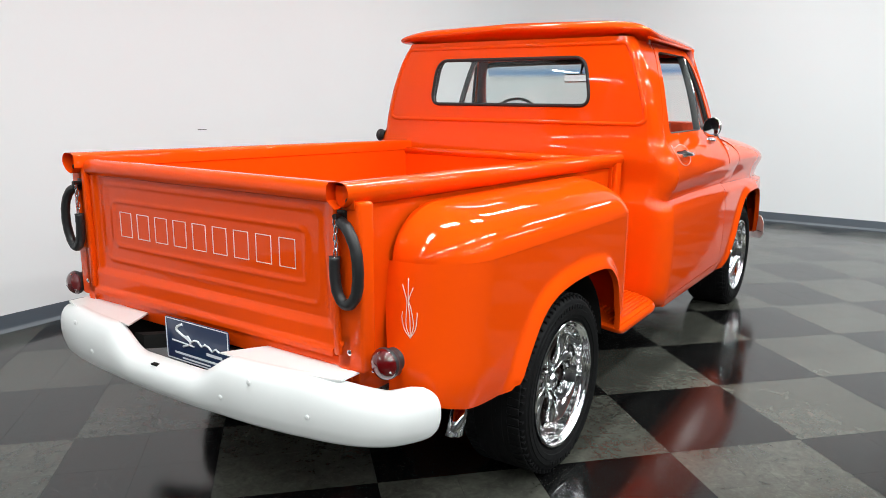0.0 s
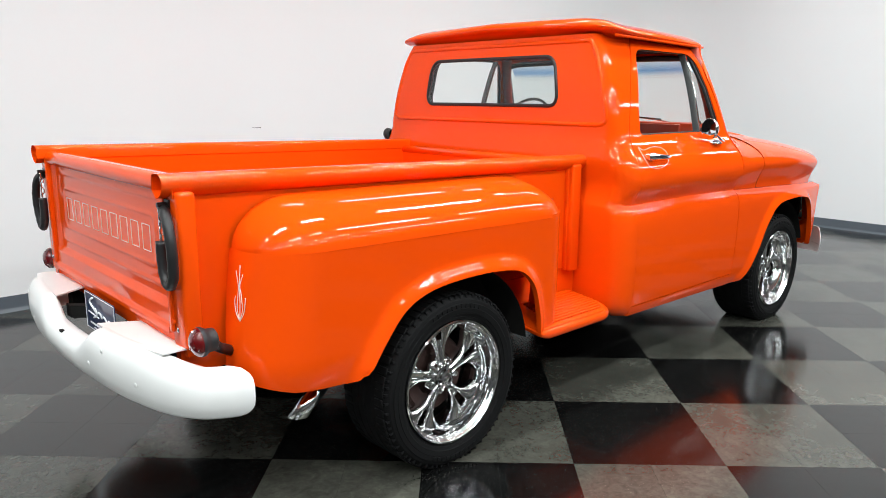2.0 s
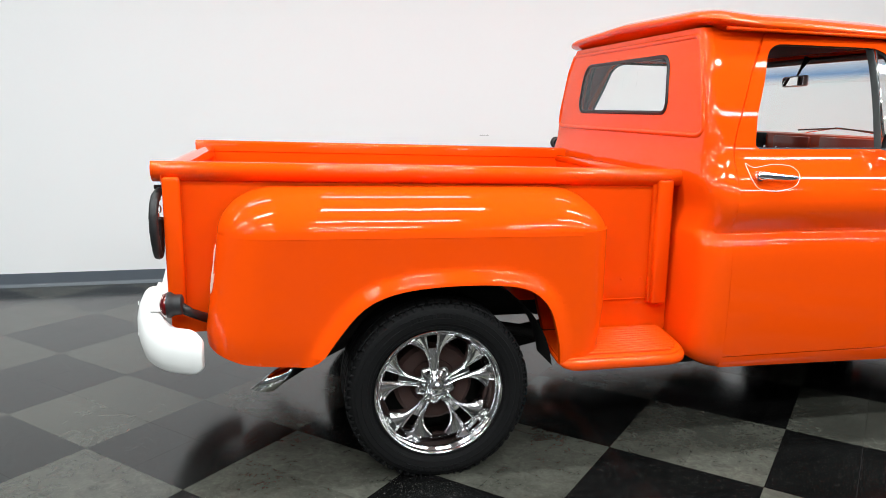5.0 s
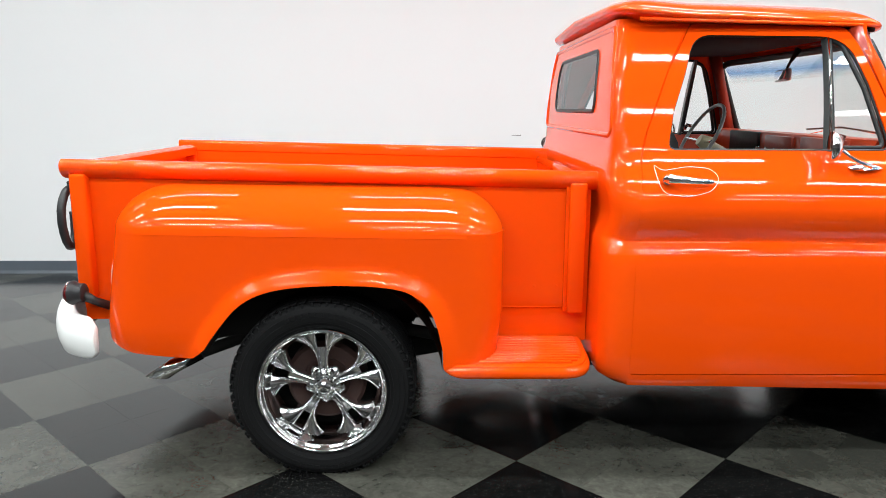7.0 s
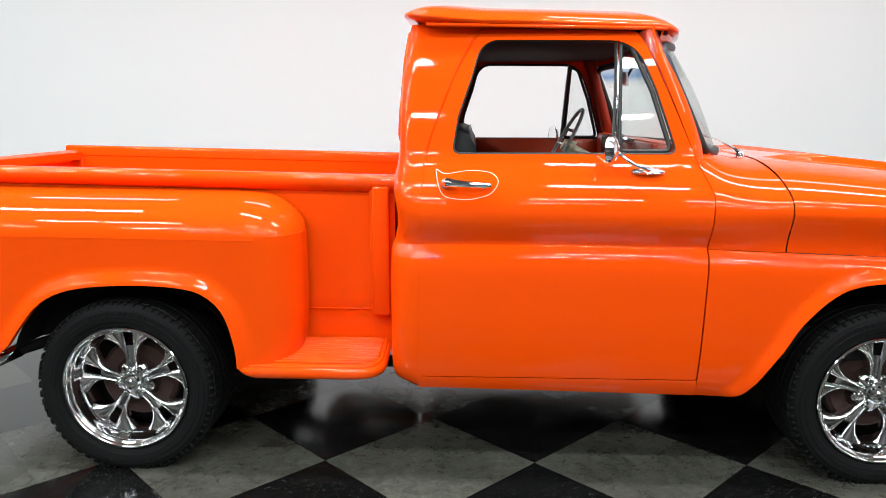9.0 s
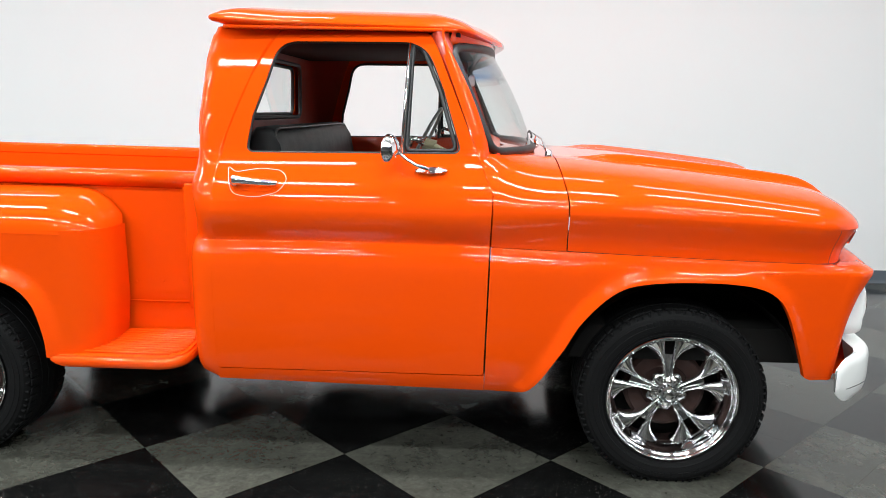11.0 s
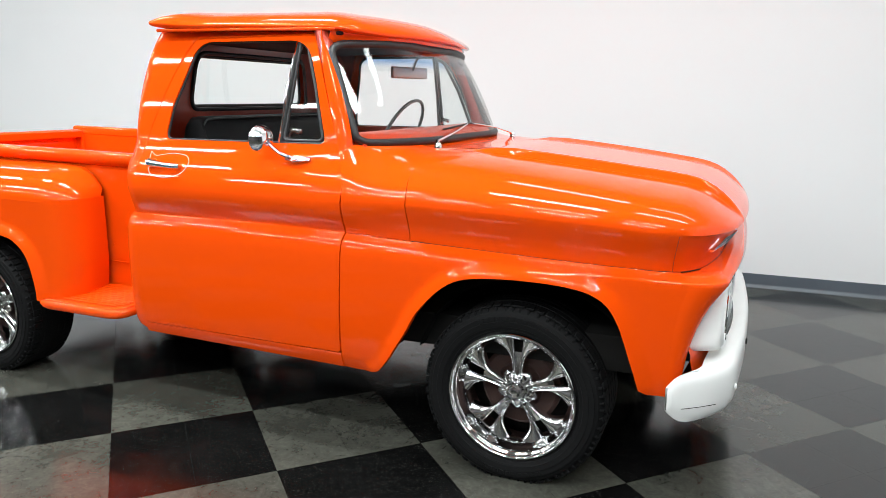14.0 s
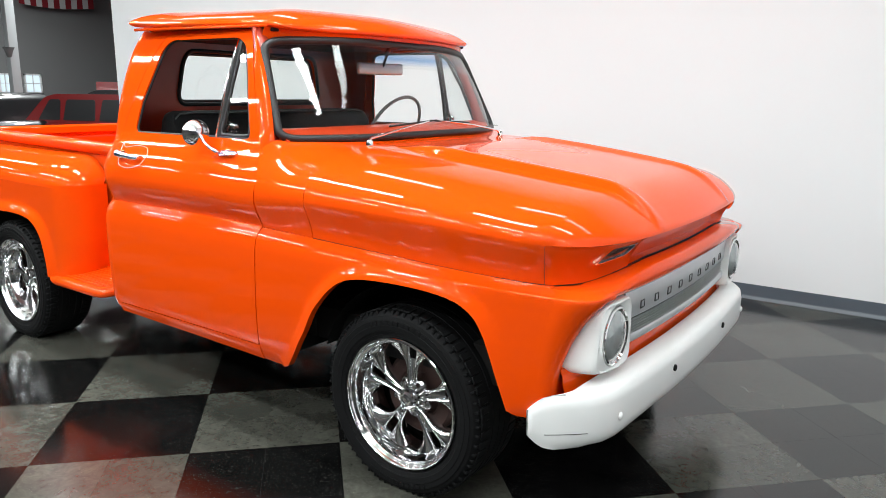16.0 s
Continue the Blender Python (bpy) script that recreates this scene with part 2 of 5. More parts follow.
def lathe(bm, profile, seg=48, axis="Y", centre=(0, 0, 0), closed=False):
    """Turn a profile of (radius, along) about an axis through centre."""
    rings = []
    c = Vector(centre)
    for r, h in profile:
        ring = []
        for k in range(seg):
            a = 2 * math.pi * k / seg
            if axis == "Y":
                p = Vector((r * math.cos(a), h, r * math.sin(a)))
            elif axis == "X":
                p = Vector((h, r * math.cos(a), r * math.sin(a)))
            else:
                p = Vector((r * math.cos(a), r * math.sin(a), h))
            ring.append(bm.verts.new(c + p))
        rings.append(ring)
    m = len(rings)
    for i in range(m if closed else m - 1):
        a, b = rings[i], rings[(i + 1) % m]
        for k in range(seg):
            bm.faces.new((a[k], a[(k + 1) % seg], b[(k + 1) % seg], b[k]))
    bmesh.ops.recalc_face_normals(bm, faces=bm.faces)


def rounded(pts, n=5):
    """A closed outline with its corners rounded: points (x, y, radius)."""
    out = []
    k = len(pts)
    for i in range(k):
        p = Vector(pts[i][:2])
        r = pts[i][2] if len(pts[i]) > 2 else 0
        if r <= 0:
            out.append(p)
            continue
        a, b = Vector(pts[i - 1][:2]) - p, Vector(pts[(i + 1) % k][:2]) - p
        r = min(r, a.length * 0.49, b.length * 0.49)
        a.normalize(), b.normalize()
        for j in range(n + 1):
            t = j / n
            out.append(p + a * r * (1 - t) ** 2 + b * r * t ** 2)
    return [(v.x, v.y) for v in out]


def curve_through(keys, n=8):
    """Catmull-Rom points through an open row of 2D keys."""
    ks = [Vector(k) for k in keys]
    ks = [2 * ks[0] - ks[1]] + ks + [2 * ks[-1] - ks[-2]]
    out = []
    for i in range(1, len(ks) - 2):
        for j in range(n):
            t = j / n
            p0, p1, p2, p3 = ks[i - 1:i + 3]
            out.append(0.5 * ((2 * p1) + (p2 - p0) * t + (2 * p0 - 5 * p1 + 4 * p2 - p3) * t * t + (3 * p1 - p0 - 3 * p2 + p3) * t ** 3))
    out.append(ks[-2])
    return [(v.x, v.y) for v in out]


def table(keys):
    """A smooth function through (x, value) keys."""
    xs, ys = [k[0] for k in keys], [k[1] for k in keys]
    fine = curve_through(keys, 10)
    fx, fy = np.array([p[0] for p in fine]), np.array([p[1] for p in fine])
    return lambda x: float(np.interp(x, fx, fy))


def sheet(outline, fn, du=0.05, dv=0.03, holes=(), flange=0.012, inward=None, lines_u=(), lines_v=()):
    """A pressed sheet: a flat outline in (u, v), with holes, cut into a grid, laid on the surface fn(u, v), and its rims turned in."""
    bm = bmesh.new()
    edges = []
    for loop in (outline, *holes):
        vs = [bm.verts.new((p[0], p[1], 0)) for p in loop]
        edges += [bm.edges.new((vs[i], vs[(i + 1) % len(vs)])) for i in range(len(vs))]
    bmesh.ops.triangle_fill(bm, use_beauty=True, use_dissolve=False, edges=edges, normal=(0, 0, 1))
    us, vs_ = [p[0] for p in outline], [p[1] for p in outline]
    cu = list(np.arange(min(us) + du, max(us) - 1e-4, du)) + list(lines_u)
    cv = list(np.arange(min(vs_) + dv, max(vs_) - 1e-4, dv)) + list(lines_v)
    for c in cu:
        bmesh.ops.bisect_plane(bm, geom=bm.verts[:] + bm.edges[:] + bm.faces[:], dist=1e-5, plane_co=(c, 0, 0), plane_no=(1, 0, 0))
    for c in cv:
        bmesh.ops.bisect_plane(bm, geom=bm.verts[:] + bm.edges[:] + bm.faces[:], dist=1e-5, plane_co=(0, c, 0), plane_no=(0, 1, 0))
    # merge the triangles inside each cell again
    inner = [e for e in bm.edges if len(e.link_faces) == 2 and abs(e.verts[0].co.x - e.verts[1].co.x) > 1e-5 and abs(e.verts[0].co.y - e.verts[1].co.y) > 1e-5]
    bmesh.ops.dissolve_edges(bm, edges=inner, use_verts=False, use_face_split=False)
    for v in bm.verts:
        v.co = Vector(fn(v.co.x, v.co.y))
    bm.normal_update()
    if flange and inward is not None:
        rim = [e for e in bm.edges if len(e.link_faces) == 1]
        r = bmesh.ops.extrude_edge_only(bm, edges=rim)
        nv = [g for g in r["geom"] if isinstance(g, bmesh.types.BMVert)]
        for v in nv:
            v.co += Vector(inward(v.co)) * flange
    bmesh.ops.recalc_face_normals(bm, faces=bm.faces)
    return bm


def loft(rows, close=False, caps=False):
    """A skin over rows of points, all of one length."""
    bm = bmesh.new()
    g = [[bm.verts.new(p) for p in row] for row in rows]
    for i in range(len(g) - 1):
        k = len(g[i])
        for j in range(k if close else k - 1):
            bm.faces.new((g[i][j], g[i][(j + 1) % k], g[i + 1][(j + 1) % k], g[i + 1][j]))
    if caps:
        bm.faces.new(g[0][::-1])
        bm.faces.new(g[-1])
    bmesh.ops.recalc_face_normals(bm, faces=bm.faces)
    return bm


def mirrored(ob, parent):
    """The same part on the other flank of the truck."""
    twins = {}
    for o in (ob, *ob.children_recursive):
        c = o.copy()
        if o.data:
            c.data = o.data.copy()
            c.data.transform(Matrix.Diagonal((1, -1, 1, 1)))
            c.data.flip_normals()
        scene.collection.objects.link(c)
        twins[o] = c
        c.parent = twins.get(o.parent, parent)
        loc = o.location
        c.location = (loc.x, -loc.y, loc.z)
    return twins[ob]


# ---- the room ----
T = 0.61
A0 = radians(43.42)
GX, GY = 1.6377, -0.7679


def grid_point(a, b):
    """A corner of the chequered floor, in metres."""
    c, s = math.cos(A0), math.sin(A0)
    return (GX + T * (a * c - b * s), GY + T * (-a * s - b * c))


def wall_y(x):
    return 2.63 + 0.02 * x


CORNER, FRONT, LEFT_END, FRONT_END = 1.05, 6.9, -4.67, -2.0


def wall_line():
    """The backdrop wall in plan: along the truck, round a coved corner, across its front."""
    y1 = wall_y(FRONT - CORNER)
    pts = [(LEFT_END, wall_y(LEFT_END)), (FRONT - CORNER, y1)]
    for k in range(1, 17):
        a = math.pi / 2 * k / 16
        pts.append((FRONT - CORNER + CORNER * math.sin(a), y1 - CORNER + CORNER * math.cos(a)))
    pts.append((FRONT, FRONT_END))
    return pts


def offset(pts, d):
    out = []
    for i, p in enumerate(pts):
        a, b = Vector(pts[max(i - 1, 0)]), Vector(pts[min(i + 1, len(pts) - 1)])
        t = (b - a).normalized()
        out.append((p[0] + t.y * d, p[1] - t.x * d))
    return out


line = wall_line()
inner, outer = line, offset(line, -0.12)
bm = loft([[(x, y, 0) for x, y in inner], [(x, y, CEILING) for x, y in inner], [(x, y, CEILING) for x, y in outer], [(x, y, 0) for x, y in outer], [(x, y, 0) for x, y in inner]])
bm.faces.new([bm.verts.new((LEFT_END, wall_y(LEFT_END), 0)), bm.verts.new((LEFT_END, wall_y(LEFT_END), CEILING)), bm.verts.new((LEFT_END, wall_y(LEFT_END) + .12, CEILING)), bm.verts.new((LEFT_END, wall_y(LEFT_END) + .12, 0))])
bm.faces.new([bm.verts.new(p) for p in ((FRONT, FRONT_END, 0), (FRONT + .12, FRONT_END, 0), (FRONT + .12, FRONT_END, CEILING), (FRONT, FRONT_END, CEILING))])
tagged(part("wall_north", bm, WALL, soft=30), "smooth white painted backdrop wall with a rounded corner", "wall", kind="structure")

prof = [(0.0, 0.105), (0.004, 0.108), (0.006, 0.10), (0.006, 0.03), (0.010, 0.014), (0.022, 0.004), (0.024, 0.0)]
bm = loft([[(x, y, z) for x, y in offset(line, d)] for d, z in prof])
tagged(part("baseboard", bm, BASE, soft=50), "slate grey vinyl cove base along the white wall", "baseboard", kind="structure")

# walls that close the hall
WEST, SOUTH, NORTH, EAST = -15.0, -12.0, 9.0, 15.0
for name, b in (("wall_west", (WEST - .15, SOUTH, 0, WEST, NORTH, CEILING)), ("wall_south", (WEST, SOUTH - .15, 0, EAST, SOUTH, CEILING)),
                ("wall_hall", (WEST, NORTH, 0, EAST, NORTH + .15, CEILING)), ("wall_east", (EAST, SOUTH, 0, EAST + .15, NORTH, CEILING))):
    bm = bmesh.new()
    box(bm, *b)
    tagged(part(name, bm, HALL_GREY), "grey painted wall of the sales hall", "wall", kind="structure")
bm = bmesh.new()
box(bm, WEST, SOUTH, CEILING, EAST, NORTH, CEILING + 0.1)
tagged(part("ceiling", bm, CEIL), "plain grey hall ceiling", "ceiling", kind="structure")

# floor: waxed vinyl tiles, four of one colour to a square
bm = bmesh.new()
box(bm, WEST, SOUTH, -0.2, EAST, NORTH, -0.003)
floor = part("floor", bm, GROUT)
tagged(floor, "chequered black and grey waxed vinyl tile floor", "floor", kind="structure")
HALF = T / 2


def tile_quad(a, b):
    """One small tile in plan: half squares a, b along the chequer, a hairline joint all round."""
    g = 0.0004 / T
    return [grid_point(a / 2 + dx, b / 2 + dy) for dx, dy in ((g, g), (.5 - g, g), (.5 - g, .5 - g), (g, .5 - g))]


tile_mesh = bpy.data.meshes.new("floor_tile")
h = HALF / 2 - 0.0004
bm = bmesh.new()
box(bm, -h, -h, -0.003, h, h, 0.0)
bm.to_mesh(tile_mesh)
bm.free()
tile_mesh.materials.append(TILE_LIGHT)
tile_mesh_dark = tile_mesh.copy()
tile_mesh_dark.materials[0] = TILE_DARK
rest = {0: ([], []), 1: ([], [])}
near = []
for a in range(-75, 75):
    for b in range(-75, 75):
        cx, cy = grid_point(a / 2 + .25, b / 2 + .25)
        if not (WEST + .2 < cx < EAST - .2 and SOUTH + .2 < cy < NORTH - .2) or (cy > wall_y(cx) + 0.2 and cx > LEFT_END) or (cx > FRONT + .3 and cy > FRONT_END + .3):
            continue
        dark = (a // 2 + b // 2) % 2 == 0
        if -2.0 < cx < 4.6 and -2.3 < cy < 0.9:
            near.append((abs(cy + .9), cx, cy, dark))
            continue
        vs, fs = rest[1 if dark else 0]
        q = tile_quad(a, b)
        fs.append([len(vs) + i for i in (3, 2, 1, 0)])
        vs.extend((x, y, 0.0) for x, y in q)
near.sort()
for k, (_, cx, cy, dark) in enumerate(near):
    if k < 300:
        ob = new("floor_tile", tile_mesh_dark if dark else tile_mesh)
        ob.parent = floor
        ob.matrix_basis = pose(cx, cy, 0, 0, 0, -math.degrees(A0) + random.choice((0, 90, 180, 270)))
    else:
        vs, fs = rest[1 if dark else 0]
        c, s = math.cos(-A0), math.sin(-A0)
        n0 = len(vs)
        vs.extend((cx + c * dx - s * dy, cy + s * dx + c * dy, 0.0) for dx, dy in ((-h, -h), (h, -h), (h, h), (-h, h)))
        fs.append([n0, n0 + 1, n0 + 2, n0 + 3])
for dark, (vs, fs) in rest.items():
    me = bpy.data.meshes.new("floor_tiles")
    me.from_pydata(vs, [], fs)
    me.materials.append(TILE_DARK if dark else TILE_LIGHT)
    ob = new("floor_tiles", me)
    ob.parent = floor
    tagged(ob, kind="stuff")

# light fittings over the truck
for lx, ly, long_, wide_, watts_ in LAMPS:
    bm = bmesh.new()
    box(bm, lx - long_ / 2 - .05, ly - wide_ / 2 - .02, HANG + .012, lx + long_ / 2 + .05, ly + wide_ / 2 + .02, HANG + .07, .008)
    fit_ = part("ceiling_light", bm, CEIL)
    tagged(fit_, "long white strip light hung from the ceiling", "light", "hall strip lights")
    for sx in (-.5, .5):
        bm = bmesh.new()
        rod(bm, (lx + sx, ly, HANG + .07), (lx + sx, ly, CEILING), .006, 6)
        part("hanger", bm, CHROME, fit_)

# two added lamps without fittings that brighten the hall beyond the wall
for lx, ly, w_ in ((-8.5, 4.5, 150), (-12.0, 4.5, 150)):
    strip_lamp(lx, ly, 2.4, w_)

# scuff on the wall
bm = bmesh.new()
box(bm, 1.05, wall_y(1.09) - .002, 1.183, 1.13, wall_y(1.09) + .002, 1.187)
tagged(part("wall_scuff", bm, UNDER), "thin dark scuff mark on the white wall", "scuff")

# far end of the hall: column, windows, flag, parked cars
bm = bmesh.new()
box(bm, -10.09, 3.545, 0, -9.93, 3.705, CEILING, .01)
col = part("column", bm, PALE_STEEL)
tagged(col, "pale square steel column in the hall", "column")
bm = bmesh.new()
lathe(bm, [(.10, .0), (.07, -.06), (.04, -.16), (.02, -.18)], 12, "Z", (-9.90, 3.52, 2.20))
part("lamp_bracket", bm, HALL_GREY, col)
DAY = bpy.data.materials.new("daylight_outside")
DAY.use_nodes = True
nd = DAY.node_tree.nodes
nd["Principled BSDF"].inputs["Base Color"].default_value = (0, 0, 0, 1)
nd["Principled BSDF"].inputs["Emission Color"].default_value = (0.75, 0.9, 1.0, 1)
nd["Principled BSDF"].inputs["Emission Strength"].default_value = 1.1
for k, y in enumerate((5.42, 6.02)):
    bm = bmesh.new()
    y1 = y + (.30 if k == 0 else .42)
    for a, c, d, e in ((y, 1.36, y1, 1.40), (y, 1.80, y1, 1.84), (y, 1.36, y + .04, 1.84), (y1 - .04, 1.36, y1, 1.84), (y, 1.59, y1, 1.61), ((y + y1) / 2 - .01, 1.36, (y + y1) / 2 + .01, 1.84)):
        box(bm, WEST, a, c, WEST + .05, d, e)
    wn = part("window", bm, WALL)
    wn.name = "window_%d" % (k + 1)
    tagged(wn, "small bright hall window with glazing bars", "window", kind="structure")
    bm = bmesh.new()
    box(bm, WEST + .004, y + .04, 1.40, WEST + .02, y1 - .04, 1.80)
    part("pane", bm, DAY, wn)
# flag: thirteen hanging stripes
flag = empty("flag")
tagged(flag, "large red and white striped flag hung high in the hall", "flag")
FLAG_RED = plain("flag_red_cloth", (0.22, 0.01, 0.018), 0.9)
FLAG_WHITE = plain("flag_white_cloth", (0.55, 0.54, 0.55), 0.9)
for k in range(13):
    y = 5.95 + k * .142
    rows = []
    for z in np.linspace(3.50, CEILING, 9):
        rows.append([(WEST + .35 + .04 * math.sin(2.2 * yy + z * .8), yy, z - .05 * math.sin(1.9 * (yy - 5.9))) for yy in np.linspace(y, y + .142, 4)])
    part("stripe", loft(rows), FLAG_RED if k % 2 == 0 else FLAG_WHITE, flag)


def far_car(x, y, turn, paint, label, wagon=True, scale=1.0):
    """A parked car far off: body, glasshouse, windows, wheels, lamps."""
    car = empty("parked_car")
    tagged(car, label, "car", "parked cars in the hall")
    bm = bmesh.new()
    sec = rounded([(-2.3, .30, .1), (2.3, .30, .1), (2.35, .62, .1), (2.2, .86, .12), (.95, .98, .1), (-2.2, 1.0, .1), (-2.35, .7, .1)], 4)
    rows = [[(a * f, yy, .3 + (b - .3) * g) for a, b in sec] for yy, f, g in ((-.88, .96, .9), (-.84, 1, .97), (-.5, 1, 1), (.5, 1, 1), (.84, 1, .97), (.88, .96, .9))]
    part("body", loft(rows, close=True, caps=True), paint, car)
    back = -2.15 if wagon else -1.5
    sec = rounded([(back, .97), (1.0, .97), (.55, 1.40, .1), (.30, 1.46, .1), (back + .3, 1.46, .1), (back + .12, 1.40, .1)], 4)
    rows = [[(a, yy * g, b) for a, b in sec for g in [1 - .28 * max(0, (b - .97) / .5) * .5]] for yy in (-.80, .80)]
    part("roof", loft(rows, close=True, caps=True), paint, car)
    spans = ((.62, .10), (.02, -.72), (-.82, back + .42)) if wagon else ((.62, .0), (-.1, -1.0))
    for side in (-1, 1):
        for a, b in spans:
            bm = bmesh.new()
            o = rounded([(a, 1.02, .03), (b, 1.02, .03), (b + .04, 1.37, .05), (a - .22 if a > .3 else a - .03, 1.37, .05)], 3)
            prism_far(bm, o, side)
            part("window", bm, FAR_DARK, car)
    for wx in (-1.4, 1.4):
        for side in (-1, 1):
            bm = bmesh.new()
            lathe(bm, [(.18, -.02), (.30, -.03), (.33, 0), (.33, .16), (.2, .18)], 24, "Y", (wx, side * .80 - .08, .33))
            wh = part("wheel", bm, RUBBER, car)
            bm = bmesh.new()
            lathe(bm, [(.001, .0), (.18, .0), (.19, .14), (.001, .14)], 20, "Y", (wx, side * .80 - .08, .33))
            part("rim", bm, CHROME, wh)
    for side in (-.6, .6):
        bm = bmesh.new()
        lathe(bm, [(.09, 0), (.085, .02), (.001, .03)], 16, "X", (2.33, side, .68))
        part("headlight", bm, LENS_GLASS, car)
    car.matrix_basis = pose(x, y, 0, 0, 0, turn) @ Matrix.Diagonal((scale, scale, scale, 1))
    return car


def prism_far(bm, o, side):
    f = [bm.verts.new((a, side * (.806 * (1 - .14 * max(0, (b - .97) / .5)) + .004), b)) for a, b in o]
    g = [bm.verts.new((a, side * (.78 * (1 - .14 * max(0, (b - .97) / .5))), b)) for a, b in o]
    bm.faces.new(f)
    for i in range(len(o)):
        bm.faces.new((f[i], g[i], g[(i + 1) % len(o)], f[(i + 1) % len(o)]))
    bmesh.ops.recalc_face_normals(bm, faces=bm.faces)


far_car(-7.7, 3.95, 193, FAR_RED, "bright red parked wagon in the hall", True, .95)
far_car(-10.6, 6.3, 200, FAR_DARK, "black parked car behind the red wagon", False, 1.0)
far_car(-10.0, 2.75, 186, FAR_DARK, "black parked car in front of the column", False, .96)
car = far_car(-12.6, 7.3, 150, FAR_RED, "red parked car with its hood raised", False, .95)
bm = bmesh.new()
box(bm, 1.0, -.7, .98, 1.06, .7, 1.75, .02, 2, Matrix.Translation((0, 0, 0)))
part("raised_hood", bm, FAR_RED, car)

# ---- the pickup ----
truck = empty("pickup_truck")
tagged(truck, "bright orange classic stepside pickup truck on chrome wheels", "pickup truck")

# half width of the body by height, as pressed
FLANK = table([(.33, .90), (.37, .922), (.42, .940), (.50, .951), (.62, .957), (.75, .957), (.81, .956), (.85, .954), (.875, .950), (.893, .944), (.907, .936), (.918, .926), (.926, .917), (.931, .913),
               (.938, .914), (.95, .919), (.97, .930), (.99, .940), (1.01, .949), (1.03, .955), (1.05, .957), (1.07, .955), (1.09, .951), (1.115, .942), (1.15, .926), (1.18, .907), (1.21, .888), (1.24, .872), (1.27, .861),
               (1.30, .854), (1.4, .829), (1.5, .799), (1.6, .764), (1.65, .743), (1.70, .716), (1.74, .688), (1.78, .655)])


def nose_taper(x):
    """How far the flank draws in towards the front."""
    t = max(0.0, (x - 2.9) / 0.75)
    return 0.075 * t ** 2.2


def flank(x, z):
    return FLANK(z) - nose_taper(x)


def on_flank(x, z):
    return (x, -flank(x, z + .010 * min(1, max(0, (x - 1.6) / .63)) ** 1.5), z)


def inside(co):
    return (0, 1 if co.y < 0 else -1, 0)


DOOR_REAR = table([(.30, 1.166), (.9, 1.168), (1.05, 1.173), (1.23, 1.190), (1.33, 1.214), (1.55, 1.298), (1.66, 1.352), (1.78, 1.418)])
BACK = table([(.376, 1.112), (.380, 1.096), (.388, 1.082), (.400, 1.071), (.42, 1.063), (.45, 1.059), (.55, 1.058), (.88, 1.06), (.95, 1.075), (1.02, 1.088), (1.08, 1.08), (1.14, 1.07), (1.20, 1.078), (1.27, 1.090), (1.5, 1.098), (1.68, 1.118), (1.78, 1.132)])


CORNER_R = table([(.3, .10), (1.1, .10), (1.2, .09), (1.3, .055), (1.5, .045), (1.8, .045)])


def cab_back(u, z):
    """The cab's back and rear corners: u -1 to 1 across the back, 1 to 2 round the corner, 2 to 3 along the flank to the door."""
    s, w, r, xb = (-1 if u < 0 else 1), FLANK(z), CORNER_R(z), BACK(z)
    a = abs(u)
    if a <= 1:
        return (xb, u * (w - r), z)
    if a <= 2:
        t = (a - 1) * math.pi / 2
        return (xb + r - r * math.cos(t), s * (w - r + r * math.sin(t)), z)
    x0, x1 = xb + r, max(xb + r + 0.01, DOOR_REAR(z) - 0.004)
    return (x0 + (a - 2) * (x1 - x0), s * w, z)


window_hole = rounded([(-.635, 1.40, .07), (.635, 1.40, .07), (.65, 1.645, .08), (-.65, 1.645, .08)], 6)
bm = sheet([(-3, .376), (3, .376), (3, 1.745), (-3, 1.745)], cab_back, 0.125, 0.03, [window_hole], 0.02, lambda co: (0.6, -0.5 if co.y > 0.7 else .5 if co.y < -.7 else 0, 0), lines_v=(.885, .901, .907, .913, .918, .923, .931, .946))
cab = part("cab_shell", bm, ORANGE, truck)

# doors
door_line = rounded([(1.167, .427, .012), (2.214, .427, .012), (2.231, .93), (2.236, 1.05), (2.239, 1.12), (2.211, 1.225), (2.175, 1.275), (2.10, 1.46), (1.995, 1.714, .03), (1.395, 1.728, .02),
                     (DOOR_REAR(1.55), 1.55), (DOOR_REAR(1.33), 1.33), (DOOR_REAR(1.23), 1.23), (DOOR_REAR(1.05), 1.05), (DOOR_REAR(.9), .9)], 4)
door_line = [(x + (0.003 if x < 1.5 else -0.003), z) for x, z in door_line]
door_window = rounded([(1.290, 1.262, .035), (1.312, 1.40), (1.360, 1.54), (1.400, 1.684, .10), (1.972, 1.679, .10), (2.045, 1.50), (2.120, 1.262, .04)], 7)
bm = sheet(door_line, on_flank, 0.08, 0.02, [door_window], 0.018, inside, lines_v=(.885, .893, .901, .907, .913, .918, .923, .927, .931, .936, .946))
door = part("door", bm, ORANGE, truck)

# rocker under the door, cowl side, front fender
bm = sheet([(1.167, .376), (2.214, .358), (2.214, .4225), (1.167, .4225)], on_flank, 0.1, 0.012, flange=.05, inward=inside)
rocker = part("rocker_panel", bm, ORANGE, truck)

